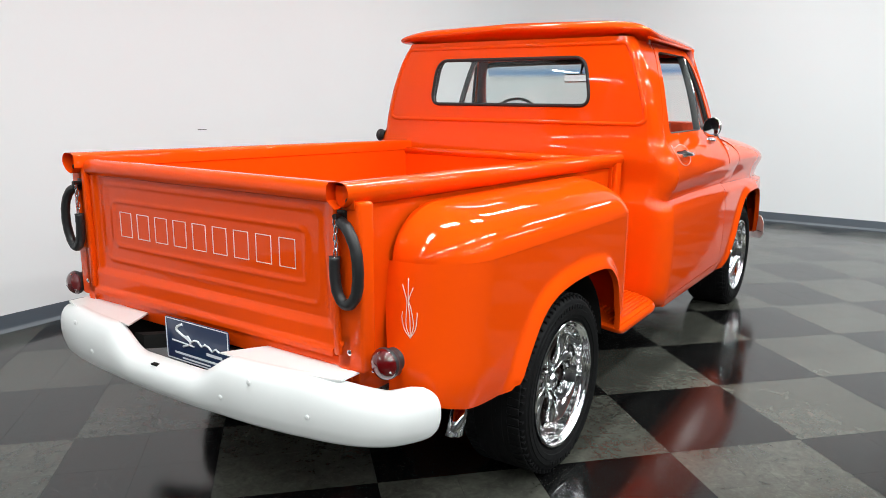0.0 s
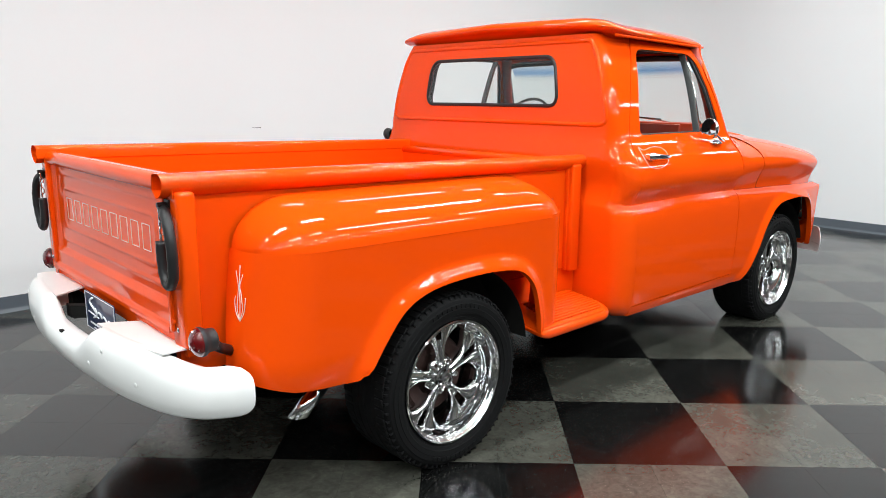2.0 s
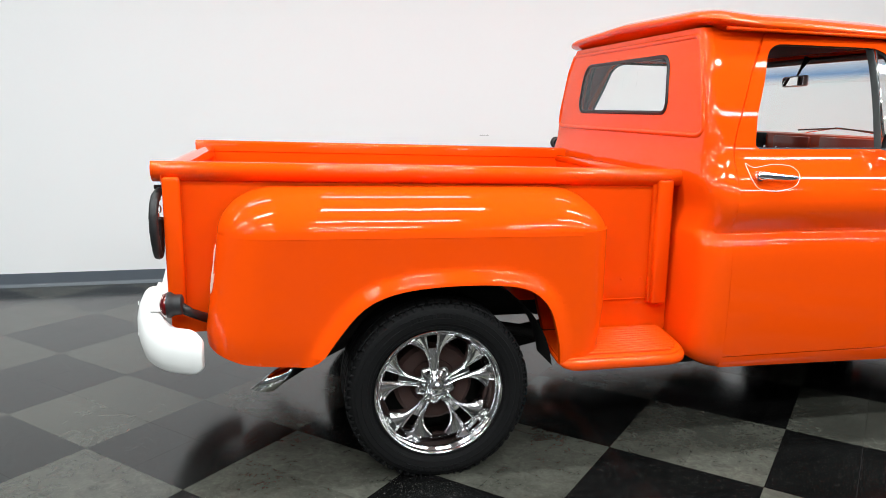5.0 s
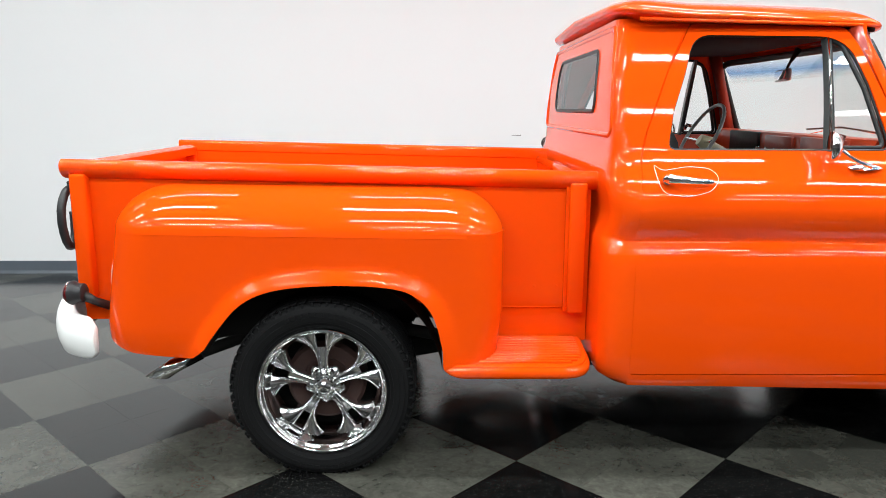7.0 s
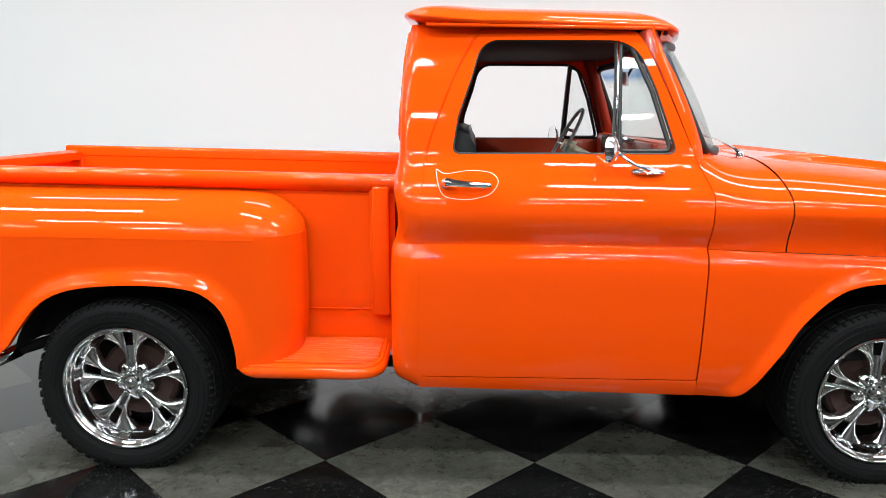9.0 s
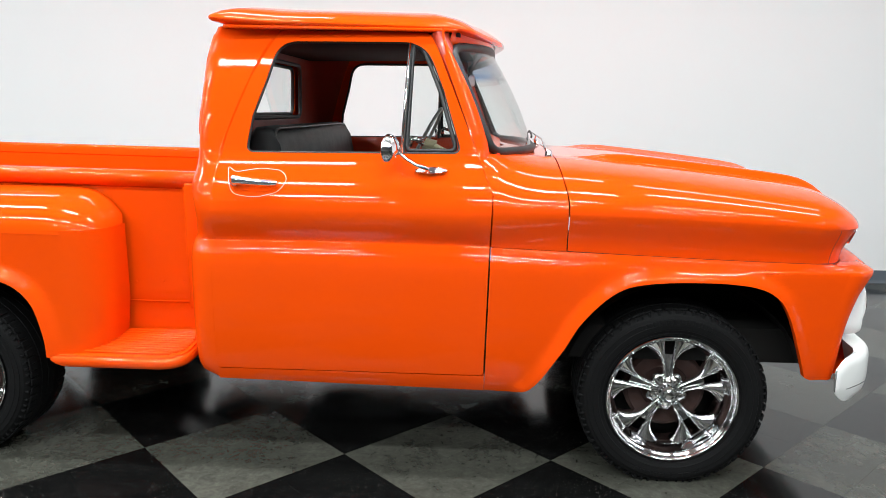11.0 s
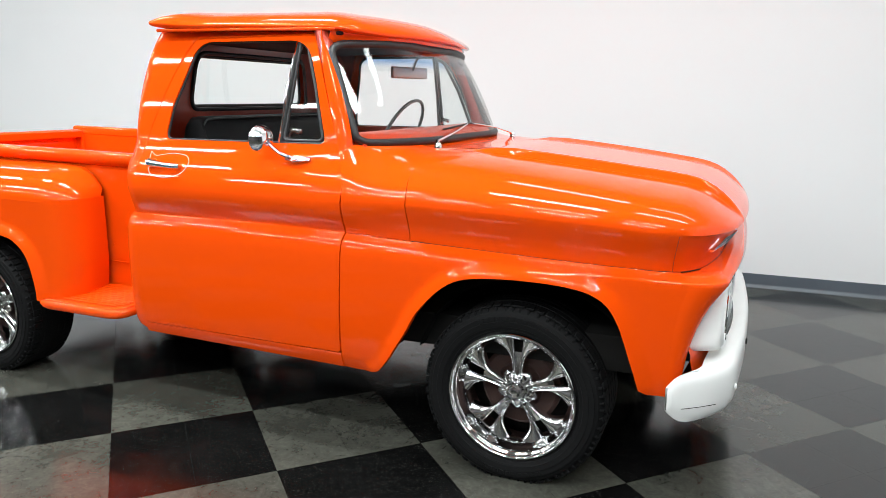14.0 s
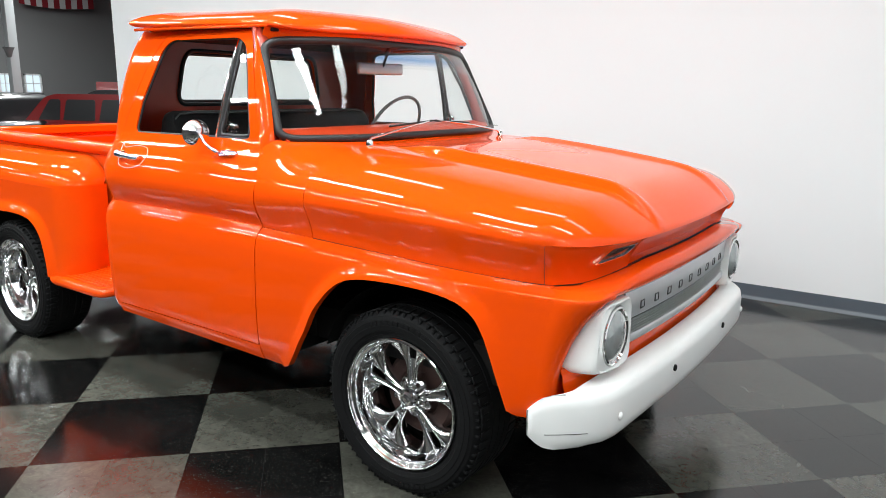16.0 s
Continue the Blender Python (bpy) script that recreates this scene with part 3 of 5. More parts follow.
ARCH_F = curve_through([(2.362, .362), (2.378, .368), (2.396, .382), (2.436, .432), (2.47, .485), (2.516, .555), (2.575, .655), (2.68, .76), (2.79, .803), (2.99, .815), (3.17, .803), (3.265, .765), (3.32, .69), (3.37, .55), (3.40, .455)], 5)
NOSE_FRONT = table([(.40, 3.518), (.435, 3.526), (.52, 3.538), (.60, 3.550), (.68, 3.573), (.76, 3.610), (.81, 3.646), (.832, 3.662), (.845, 3.663), (.857, 3.652), (.864, 3.634), (.90, 3.60)])
NOSE_TURN = table([(.40, .035), (.52, .040), (.60, .048), (.70, .066), (.79, .092), (.82, .105), (.90, .115)])


def nose_cut(z):
    """Where the fender's flank ends and its nose begins to turn in."""
    return NOSE_FRONT(z) - 1.15 * NOSE_TURN(z)


FENDER_TOP = table([(2.2, .920), (2.526, .908), (2.9, .8945), (3.16, .884), (3.35, .876), (3.5, .869), (3.7, .860)])


def fender_z(x, v):
    """Height on the front fender: its top edge falls gently to the front, v .930 all along."""
    s = min(1, max(0, (v - .83) / .10))
    return v - (.930 - FENDER_TOP(x)) * s * s * (3 - 2 * s)


LEDGE = (.875, .885, .893, .901, .907, .913, .918, .923, .927)
NOSE_V = (.435, .45, .48, .52, .56, .60, .64, .68, .72, .76, .80, .83, .85, .87, .885, .895, .903, .91, .916, .922, .926, .930)
fender_line = [(2.2155, .358), (2.28, .354), (2.33, .355)] + ARCH_F + [(3.43, .437)] + [(nose_cut(fender_z(3.56, v)), v) for v in NOSE_V] + [(3.4, .930), (2.9, .930), (2.526, .930), (2.2335, .930)]


def near_line(p, pts):
    best = 9.0
    for i in range(len(pts) - 1):
        ax, ay = pts[i]
        bx, by = pts[i + 1]
        dx, dy = bx - ax, by - ay
        t = max(0, min(1, ((p[0] - ax) * dx + (p[1] - ay) * dy) / (dx * dx + dy * dy + 1e-9)))
        best = min(best, math.hypot(p[0] - ax - t * dx, p[1] - ay - t * dy))
    return best


def lip(d, wide, high):
    return high * (1 - min(1, d / wide)) ** 2 * (1 + 2 * min(1, d / wide))


def front_fender(x, v):
    z = fender_z(x, v)
    return (x, -(flank(x, v) + lip(near_line((x, z), ARCH_F), 0.055, 0.020)), z)


bm = sheet(fender_line, front_fender, 0.02, 0.0125, flange=.03, inward=inside, lines_v=LEDGE)
fender = part("front_fender", bm, ORANGE, truck)

# rear fender: a pontoon with a wheel arch
BED = 0.685
DEEP = 0.24


def fender_plan(u, deep, xr, xf, rr, rf):
    """Along the fender in plan: u is x on its flat side and runs on round both ends to the bed."""
    d = deep
    if u < xr + rr:
        t = (xr + rr - u)
        q = min(1, t / (rr * 1.3)) * math.pi / 2
        x, y = xr + rr - rr * math.sin(q), d - min(d, rr) * (1 - math.cos(q))
        y -= max(0, t - rr * 1.3)
    elif u > xf - rf:
        t = u - (xf - rf)
        q = min(1, t / (rf * 1.3)) * math.pi / 2
        x, y = xf - rf + rf * math.sin(q), d - min(d, rf) * (1 - math.cos(q))
        y -= max(0, t - rf * 1.3)
    else:
        x, y = u, d
    return x, BED + max(0, y)


XR, XF = -.80, .70
ARCH_R = curve_through([(-.462, .470), (-.37, .60), (-.29, .69), (-.20, .738), (-.08, .762), (.09, .770), (.25, .762), (.35, .735), (.425, .66), (.463, .53), (.470, .446)], 5)


def rear_edge(z):
    return XR - 0.055 * min(1, max(0, (.96 - z) / .36))


def rear_fender(u, z):
    x, y = fender_plan(u, DEEP - 0.001, rear_edge(z), XF, .21, .15)
    y += lip(near_line((u, z), ARCH_R), 0.065, 0.026)
    if z < .60 and u < -.46:
        y -= 0.018 * ((.60 - z) / .13) ** 2
    if z < .64 and u > XF - .15:
        x -= .022 * (.64 - z) / .20 * min(1, (u - XF + .15) / .12)
    return (x, -y, z)


end_r, end_f = -.90, .80
low = [(end_r, .56), (-.80, .525), (-.70, .497), (-.60, .485), (-.51, .478), (-.475, .484), (-.450, .502)] + ARCH_R[2:] + [(.50, .440), (end_f, .440), (end_f, .955), (end_r, .955)]
bm = sheet(low, rear_fender, 0.02, 0.0125, flange=.025, inward=inside)
rfender = part("rear_fender", bm, ORANGE, truck)
rows = []
for i in range(13):
    q = math.pi / 2 * i / 12
    d, z = DEEP * math.cos(q) + 0.0003, .955 + .165 * math.sin(q) ** 1.05
    shrink = 1 - math.cos(q)
    row = []
    for k in range(61):
        u = end_r + (end_f - end_r) * k / 60
        x, y = fender_plan(u, d, XR + 0.22 * shrink, XF - .165 * shrink, .21, .16)
        row.append((x, -y, z - 0.012 * (x + .8) - (0.025 * max(0, (x - .40) / .30) ** 2) * math.sin(q)))
    rows.append(row)
rows.insert(0, [(x, y + (.004 if y < -BED - .006 else 0), z - .003) for x, y, z in rows[0]])
crown = part("fender_crown", loft(rows), ORANGE, rfender)


def both(ob):
    return mirrored(ob, truck)


def prism(bm, outline, place, depth):
    """A slab: an outline (a, b), place(a, b, d) gives its points, d from 0 to depth."""
    front = [bm.verts.new(place(a, b, 0)) for a, b in outline]
    back = [bm.verts.new(place(a, b, depth)) for a, b in outline]
    n = len(outline)
    bm.faces.new(front)
    bm.faces.new(back[::-1])
    for i in range(n):
        bm.faces.new((front[i], back[i], back[(i + 1) % n], front[(i + 1) % n]))
    bmesh.ops.recalc_face_normals(bm, faces=bm.faces)


# roof: a low crown over a thin lip, a peak over the windshield, a raised tail over the back window
ring = rounded([(1.085, 0), (1.095, -.66, .10), (1.135, -.775, .09), (1.45, -.757, .1), (2.10, -.725, .08), (2.152, -.66, .08), (2.228, -.36, .25), (2.285, 0, .3), (2.228, .36, .25), (2.152, .66, .08), (2.10, .725, .08),
                (1.45, .757, .1), (1.135, .775, .09), (1.095, .66, .10)], 5)
RX = 1.66


def rim_z(x, y):
    """Height of the roof's rim: raised at the tail, falling to the front."""
    tail = max(0, (1.40 - x) / .3)
    return 1.748 - 0.020 * max(0, x - 1.35) - .016 * max(0, (x - 2.08) / .19) ** 1.5 - .012 * min(1, (y / .45) ** 2) * min(1, max(0, (x - 1.95) / .2)) + 0.048 * tail ** 1.5 * (0.45 + 0.55 * max(0, 1 - (y / .78) ** 2))


rows = [[(RX + (x - RX) * .86, y * .90, 1.725 - .02 * max(0, x - 1.4)) for x, y in ring]]
for f, dz in ((.925, -.014), (.96, -.012), (.985, -.008), (.997, -.002), (1.0, .005), (.996, .012), (.975, .022), (.94, .036), (.88, .052), (.78, .069), (.62, .085), (.42, .096), (.2, .102), (.02, .103)):
    rows.append([(RX + (x - RX) * f, y * f, rim_z(RX + (x - RX) * f, y * f) + dz) for x, y in ring])
roof = part("roof", loft(rows, close=True), ORANGE, truck)
# drip edge along the flanks
bm = bmesh.new()
tube(bm, [(1.19 + .90 * k / 12, -.757 + .030 * k / 12, 1.737 - .016 * k / 12) for k in range(13)], .007, 8)
part("drip_rail", bm, ORANGE, roof)

# windshield: corner places, bowed in plan
WS_LOW = lambda y: (2.408 - .186 * abs(y / .82) ** 3, y, 1.268 - .012 * (y / .82) ** 2)
WS_TOP = lambda y: (2.208 - .168 * abs(y / .738) ** 3, y, 1.692 - .012 * (y / .738) ** 2)


def screen(u, v, out=0.0):
    """A place on the windshield: u -1 to 1 across, v 0 to 1 up."""
    a, b = Vector(WS_LOW(u * .82)), Vector(WS_TOP(u * .738))
    p = a.lerp(b, v)
    p.x += .018 * math.sin(math.pi * v) + out
    p.z += out * .45
    return p


screen_loop = rounded([(-.985, .02, .10), (-.5, -.01, .2), (.5, -.01, .2), (.985, .02, .10), (.985, .955, .12), (.5, .970, .2), (-.5, .970, .2), (-.985, .955, .12)], 6)
SHADE = glass("blue_shade_band_glass", (0.10, 0.30, 0.84))
nt = SHADE.node_tree
place_, axis_, fade = (nt.nodes.new(k) for k in ("ShaderNodeTexCoord", "ShaderNodeSeparateXYZ", "ShaderNodeValToRGB"))
rise = nt.nodes.new("ShaderNodeMapRange")
rise.inputs["From Min"].default_value, rise.inputs["From Max"].default_value = 1.575, 1.672
for e_, at_, rgb in zip([fade.color_ramp.elements[0], fade.color_ramp.elements[1], fade.color_ramp.elements.new(.35)], (0, 1, .35), ((.97, .98, .98), (.05, .17, .56), (.28, .48, .80))):
    e_.position, e_.color = at_, (*rgb, 1)
nt.links.new(place_.outputs["Object"], axis_.inputs[0])
nt.links.new(axis_.outputs["Z"], rise.inputs["Value"])
nt.links.new(rise.outputs[0], fade.inputs[0])
nt.links.new(fade.outputs[0], next(n for n in nt.nodes if n.type == "BSDF_TRANSPARENT").inputs[0])
bm = sheet([(u, v) for u, v in screen_loop], lambda u, v: screen(u, v), 0.05, 0.05, flange=0)
# the shade band is its own strip of glass along the top
windshield = part("windshield", bm, CLEAR, truck, "clear curved windshield glass with blue shade band")
band_loop = rounded([(-.93, .70, .02), (.93, .70, .02), (.95, .945, .05), (-.95, .945, .05)], 4)
bm = sheet(band_loop, lambda u, v: screen(u, v, -.004), 0.1, 0.05, flange=0)
shade = part("shade_band", bm, SHADE, windshield, "translucent blue shade band")
bm = bmesh.new()
pts = [screen(u, v, .0) for u, v in screen_loop]
tube(bm, pts, .0175, 10, True)
part("gasket", bm, BLACK, windshield, "black rubber windshield gasket")
for g in (windshield, shade):
    g.visible_shadow = False

# pillar between the door and the windshield, and the header above the glass
rows = []
for k in range(13):
    v = k / 12
    z = 1.215 + .513 * v
    xd = 2.193 - .195 * v
    g = screen(-1.0, min(1, max(0, (z - 1.272) / .42)))
    a, b = Vector((xd + .003, -FLANK(z), z)), Vector((g.x, g.y - .004, z))
    c = Vector((b.x - .012, a.y * .55 + b.y * .45 - .012, z))
    row = [Vector((a.x, a.y + .03, z))]
    for j in range(9):
        t = j / 8
        row.append(a * (1 - t) ** 2 + c * 2 * t * (1 - t) + b * t * t)
    row.append(b + Vector((-.03, .03, 0)))
    rows.append(row)
pillar = part("windshield_pillar", loft(rows), ORANGE, truck)
rows = []
for k in range(25):
    u = .985 * (-1 + 2 * k / 24)
    a, b = screen(u, .985), Vector(WS_TOP(u * .735))
    rows.append([a + Vector((.002, 0, -.005)), a + Vector((.012, 0, .012)), b + Vector((.018, 0, .026)), b + Vector((.022, 0, .036)), b + Vector((-.05, 0, .036))])
part("header_panel", loft(rows), ORANGE, truck)

# hood: a crest line runs along both flanks and round the nose; the top domes over it, the skirt is tucked in below it
HOOD_TOP = table([(2.2, 1.262), (2.4, 1.250), (2.6, 1.232), (2.85, 1.209), (3.1, 1.181), (3.3, 1.156), (3.45, 1.135), (3.55, 1.113), (3.63, 1.078), (3.72, 1.02)])
CREST_Z = table([(2.2, 1.058), (2.53, 1.055), (2.9, 1.046), (3.2, 1.031), (3.45, 1.011), (3.6, .999), (3.8, .990)])
SKIRT = table([(0, 0), (.12, .003), (.30, .014), (.52, .028), (.72, .038), (.9, .043), (1.0, .044)])
NOSE_X, NOSE_R, SIDE_R, SUPER = 3.705, .22, .46, 2.5


def crest_half(x):
    return .956 - nose_taper(min(x, 3.66))


def nose_x(y):
    return NOSE_X - .03 * (abs(y) / .6) ** 2


def hood_ring(r):
    """Half a ring of the hood's top in plan, from the cowl forward along the flank and round to the middle of the nose; r 1 at the crest."""
    pts = []
    for x in HOOD_XS:
        pts.append((x, crest_half(x) - SIDE_R * (1 - r)))
    yc = crest_half(NOSE_X - NOSE_R) - SIDE_R
    for k in range(1, 12):
        th = math.pi / 2 * k / 11
        a, b = r * math.cos(th) ** (2 / SUPER), r * math.sin(th) ** (2 / SUPER)
        pts.append((nose_x(yc + a * SIDE_R) - NOSE_R * (1 - b), yc + a * SIDE_R))
    for q in RIB_Q:
        pts.append((nose_x(yc * q) - NOSE_R * (1 - r), yc * q))
    return pts


RIB_Q = (.985, .965, .945, .925, .905, .87, .83, .79, .75, .5, .25, 0)


def panel_rise(x, q):
    """A rib along each side of the hood's middle: a steep outer face, a gentler fall to the sunken middle; q 0 to 1 from the middle outwards."""
    step = lambda a: a * a * (3 - 2 * a)
    up, down = step(min(1, max(0, (.975 - q) / .062))), step(min(1, max(0, (.87 - q) / .10)))
    return (.030 * up - .015 * down) * step(min(1, max(0, (x - 2.58) / .20)))


HOOD_XS = [2.517, 2.555, 2.60, 2.65, 2.72, 2.8, 2.9, 3.0, 3.1, 3.2, 3.28, 3.35, 3.40, 3.43]


def lean(x, z):
    """The seam between cowl and hood leans forward as it climbs."""
    return -.03 * max(0, (z - 1.10) / .13) * max(0, 1 - (x - 2.53) / .5)


def full_ring(half):
    return [(x, -y, z) for x, y, z in half] + [(x, y, z) for x, y, z in half[-2::-1]]


def hood_level(r):
    out = []
    for x, y in hood_ring(r):
        zc, zt = CREST_Z(x), HOOD_TOP(x)
        z = zc + (zt - zc) * math.sqrt(max(0, 1 - r ** 2.2))
        q = y / (crest_half(NOSE_X - NOSE_R) - SIDE_R)
        if q < .999 and x > 3.46:
            z += panel_rise(x, q) * (1 - r ** 5)
        out.append((x + lean(x, z), y, z))
    return out


crest = hood_level(1.0)
skirt = []
for f in (1.0, .90, .72, .52, .30, .12, .04):
    d = SKIRT(f)
    row = []
    for k, (x, y, z) in enumerate(crest):
        a, b = crest[max(k - 1, 0)], crest[min(k + 1, len(crest) - 1)]
        tx, ty = b[0] - a[0], b[1] - a[1]
        if k == len(crest) - 1:
            tx, ty = 0, -1
        n_ = math.hypot(tx, ty)
        d_ = d + .06 * min(1, max(0, (.56 - y) / .05)) * min(1, f / .3, max(0, (1 - f) / .1)) if k > len(HOOD_XS) + 9 else d
        zb = .911 - .042 * min(1, max(0, (x - 2.525) / 1.05))
        if x > 3.5:
            zb = max(zb, .829 + .076 * (1 - .45 * min(1, max(0, (y - .40) / .37)) ** 1.5))
        # the lip of the nose stands out over the front
        d_ += .009 * min(1, max(0, (k - len(HOOD_XS)) / 5)) * min(1, f / .04)
        row.append((x + ty / n_ * d_, y - tx / n_ * d_, z + (zb - z) * f))
    skirt.append(row)
rows = [full_ring(r_) for r_ in skirt] + [full_ring(hood_level(r)) for r in (1.0, .985, .95, .9, .83, .74, .63, .5, .36, .2, .08, .0)]
bm = loft(rows)
# the middle, with its raised panel between two ridges
yc0 = lambda x: crest_half(x) - SIDE_R
mid = []
for x in (*HOOD_XS, None):
    w0 = yc0(x or NOSE_X - NOSE_R)
    row = []
    for q in (-1, *[-q_ for q_ in RIB_Q[:-1]], *RIB_Q[::-1], 1):
        xx = x or nose_x(q * w0) - NOSE_R
        z = HOOD_TOP(xx) + panel_rise(xx, abs(q))
        row.append(bm.verts.new((xx + lean(xx, HOOD_TOP(xx)), q * w0, z)))
    mid.append(row)
for i_ in range(len(mid) - 1):
    for j_ in range(len(mid[0]) - 1):
        bm.faces.new((mid[i_][j_], mid[i_][j_ + 1], mid[i_ + 1][j_ + 1], mid[i_ + 1][j_]))
bmesh.ops.remove_doubles(bm, verts=bm.verts, dist=.0015)
bmesh.ops.recalc_face_normals(bm, faces=bm.faces)
hood = part("hood", bm, ORANGE, truck, soft=35)
# dark strip along the skirt's foot, stands in for shade in the gap above the fender
bm = bmesh.new()
tube(bm, full_ring([(x - (.003 if x > 3.5 else 0), y - .003, z - .002) for x, y, z in skirt[0]]), .0040, 6)
part("hood_seal", bm, UNDER, hood, "dark strip for the shaded gap under the hood edge")
# joint between the hood's flank and its nose
for s_ in (-1, 1):
    bm = bmesh.new()
    seam = []
    for r_ in skirt:
        near = sorted(r_, key=lambda p: abs(p[0] - 3.49))[0]
        seam.append((near[0], s_ * (near[1] + .0002), near[2]))
    tube(bm, seam, .0007, 5)
    part("nose_joint", bm, BLACK, hood)
# slot under the lip of the nose
rows = [[(nose_x(y) - .085 + a, y, z) for a, z in ((.0, .978), (.0, .968), (.0, .915), (-.004, .900))] for y in np.linspace(-.575, .575, 17)]
part("air_slot", loft(rows), ORANGE, hood, "shaded orange recess under the hood lip")

# the cowl between hood and windshield, running into the door's flank
cow = []
low_z = [.930, .94, .955, .97, .99, 1.01, 1.035, 1.055]
for f in (0, .12, .24, .36, .5, .64, .78, .9, 1.0):
    f2 = .45 * f + .55 * f * f * (3 - 2 * f)
    row = []
    for zk in low_z:
        z = 1.055 - (1.055 - zk) * (1.072 + .084 * f)
        d = SKIRT(min(1, (1.055 - z) / .144))
        xa = 2.2335 + .006 * min(1, (zk - .93) / .12)
        row.append((xa + (2.5125 - xa) * f, FLANK(zk) * (1 - f) + (crest_half(2.52) - d) * f, z))
    for k in range(1, 11):
        q = math.pi / 2 * k / 10
        zh = 1.055 + (HOOD_TOP(2.53) - 1.055) * math.sin(q) ** 1.0
        yh = crest_half(2.52) - SIDE_R * (1 - math.cos(q))
        za = 1.055 + (1.262 - 1.055) * k / 10
        xa = 2.2395 - .068 * min(1, max(0, (za - 1.12) / .155))
        xh = 2.5125 + lean(2.53, zh)
        row.append((xa + (xh - xa) * f, FLANK(za) * (1 - f2) + yh * f2, za * (1 - f2) + zh * f2))
    for q in (.9, .7, .45, .2, 0):
        ya, yh = .873 * q, (crest_half(2.52) - SIDE_R) * q
        zt = HOOD_TOP(2.53)
        xa, xh = 2.18 + .10 * (1 - q), 2.5125 + lean(2.53, zt)
        row.append((xa + (xh - xa) * f, ya * (1 - f2) + yh * f2, 1.264 * (1 - f2) + (zt + .003 * (1 - q)) * f2))
    cow.append(full_ring(row))
cow.append([(x + .002, y * .985, z - .02) for x, y, z in cow[-1]])
cow.insert(0, [(x - .006, y * .97, z - .004) for x, y, z in cow[0]])
cowl = part("cowl", loft(cow), ORANGE, truck, soft=50)

# crosspiece: rounded orange beam between hood and grille, running into both fenders
bow = lambda y: 3.708 - .048 * (abs(y) / .78) ** 3.0
sec = [(-.10, .905), (-.055, .903), (-.022, .896), (-.004, .880), (.0, .862), (-.006, .845), (-.018, .832), (-.035, .825), (-.08, .825)]
rows = [[(bow(y) + a, y, .825 + (b - .829) * (1 - .45 * min(1, max(0, (abs(y) - .40) / .37)) ** 1.5)) for a, b in sec] for y in np.linspace(-.775, .775, 41)]
part("front_crosspiece", loft(rows), ORANGE, truck)
# lower valance behind the bumper
sec = [(-.12, .612), (-.09, .612), (-.056, .604), (-.046, .585), (-.044, .56), (-.03, .50), (-.06, .45), (-.12, .43)]
rows = [[(bow(y) - .04 + a, y, b) for a, b in sec] for y in np.linspace(-.86, .86, 29)]
part("front_valance", loft(rows), ORANGE, truck)
# fender nose: the flank turns in round a corner to the lamp opening, and above it into the crosspiece
rows = []
for v in NOSE_V:
    z = fender_z(3.56, v)
    xc, xf, r = nose_cut(z), NOSE_FRONT(z), NOSE_TURN(z)
    yf = -front_fender(xc, v)[1]
    row = []
    for k in range(13):
        a_ = math.pi / 2 * k / 12
        row.append((xc + (xf - xc) * math.sin(a_) ** .9, -(yf - r * (1 - math.cos(a_)) ** .95), z))
    yi = yf - r
    if z < .57:
        row += [(xf - .004, -(yi - .03), z), (xf - .010, -(yi - .08), z), (xf - .02, -(yi - .14), z)]
    elif z < .825:
        row += [(xf - .004, -(yi - .010), z), (xf - .02, -(yi - .016), z), (xf - .09, -(yi - .018), z)]
    else:
        row += [(xf + .002, -(yi - .02), z), (xf + .004, -(yi - .04), z), (xf + .006, -(yi - .06), z)]
    rows.append(row)
rows.append([(x - .05, y * .95, z - .001) for x, y, z in rows[-1]])
rows.append([(x - .13, y * .85, z - .004) for x, y, z in rows[-1]])
ret = part("fender_nose", loft(rows), ORANGE, fender)
bm = bmesh.new()
box(bm, 3.48, -.80, .44, 3.52, .80, .87)
part("radiator_support", bm, UNDER, truck)

# grille: a silver bar with nine raised blocks, slats, and a headlamp at each end
gx = lambda y: 3.672 - .03 * (abs(y) / .6) ** 2
bm = loft([[(gx(y) + a, y, b) for a, b in ((-.03, .825), (.0, .822), (.006, .812), (.004, .722), (.0, .716), (-.012, .712), (-.012, .662), (.0, .658), (.003, .652), (.002, .632), (-.006, .624), (-.03, .622))] for y in np.linspace(-.60, .60, 25)], caps=True)
grille = part("grille", bm, SILVER, truck, "silver painted grille bar with black slats")
bm = loft([[(gx(y) - .010, y, z) for z in (.7115, .6625)] for y in np.linspace(-.56, .56, 25)])
part("slat_backing", bm, BLACK, grille)
for k in range(5):
    bm = loft([[(gx(y) + a, y, .6655 + k * .0096 + b) for a, b in ((-.012, .0), (.0, .0), (.0, .0018), (-.012, .0018))] for y in np.linspace(-.56, .56, 25)], close=True, caps=True)
    part("slat", bm, SILVER, grille)
# nine dark open blocks stand for the raised lettering
for k in range(9):
    y = -.470 + k * .1165
    bm = bmesh.new()
    x0 = gx(y) + .004
    for a, b, c, d in ((-.018, .738, -.0142, .767), (.0142, .738, .018, .767), (-.018, .7635, .018, .767), (-.018, .738, .018, .7415)):
        box(bm, x0 - .001, y + a, b, x0 + .0035, y + c, d, .0012, 1)
    part("emblem_block", bm, FAR_DARK, grille, "dark raised emblem block")


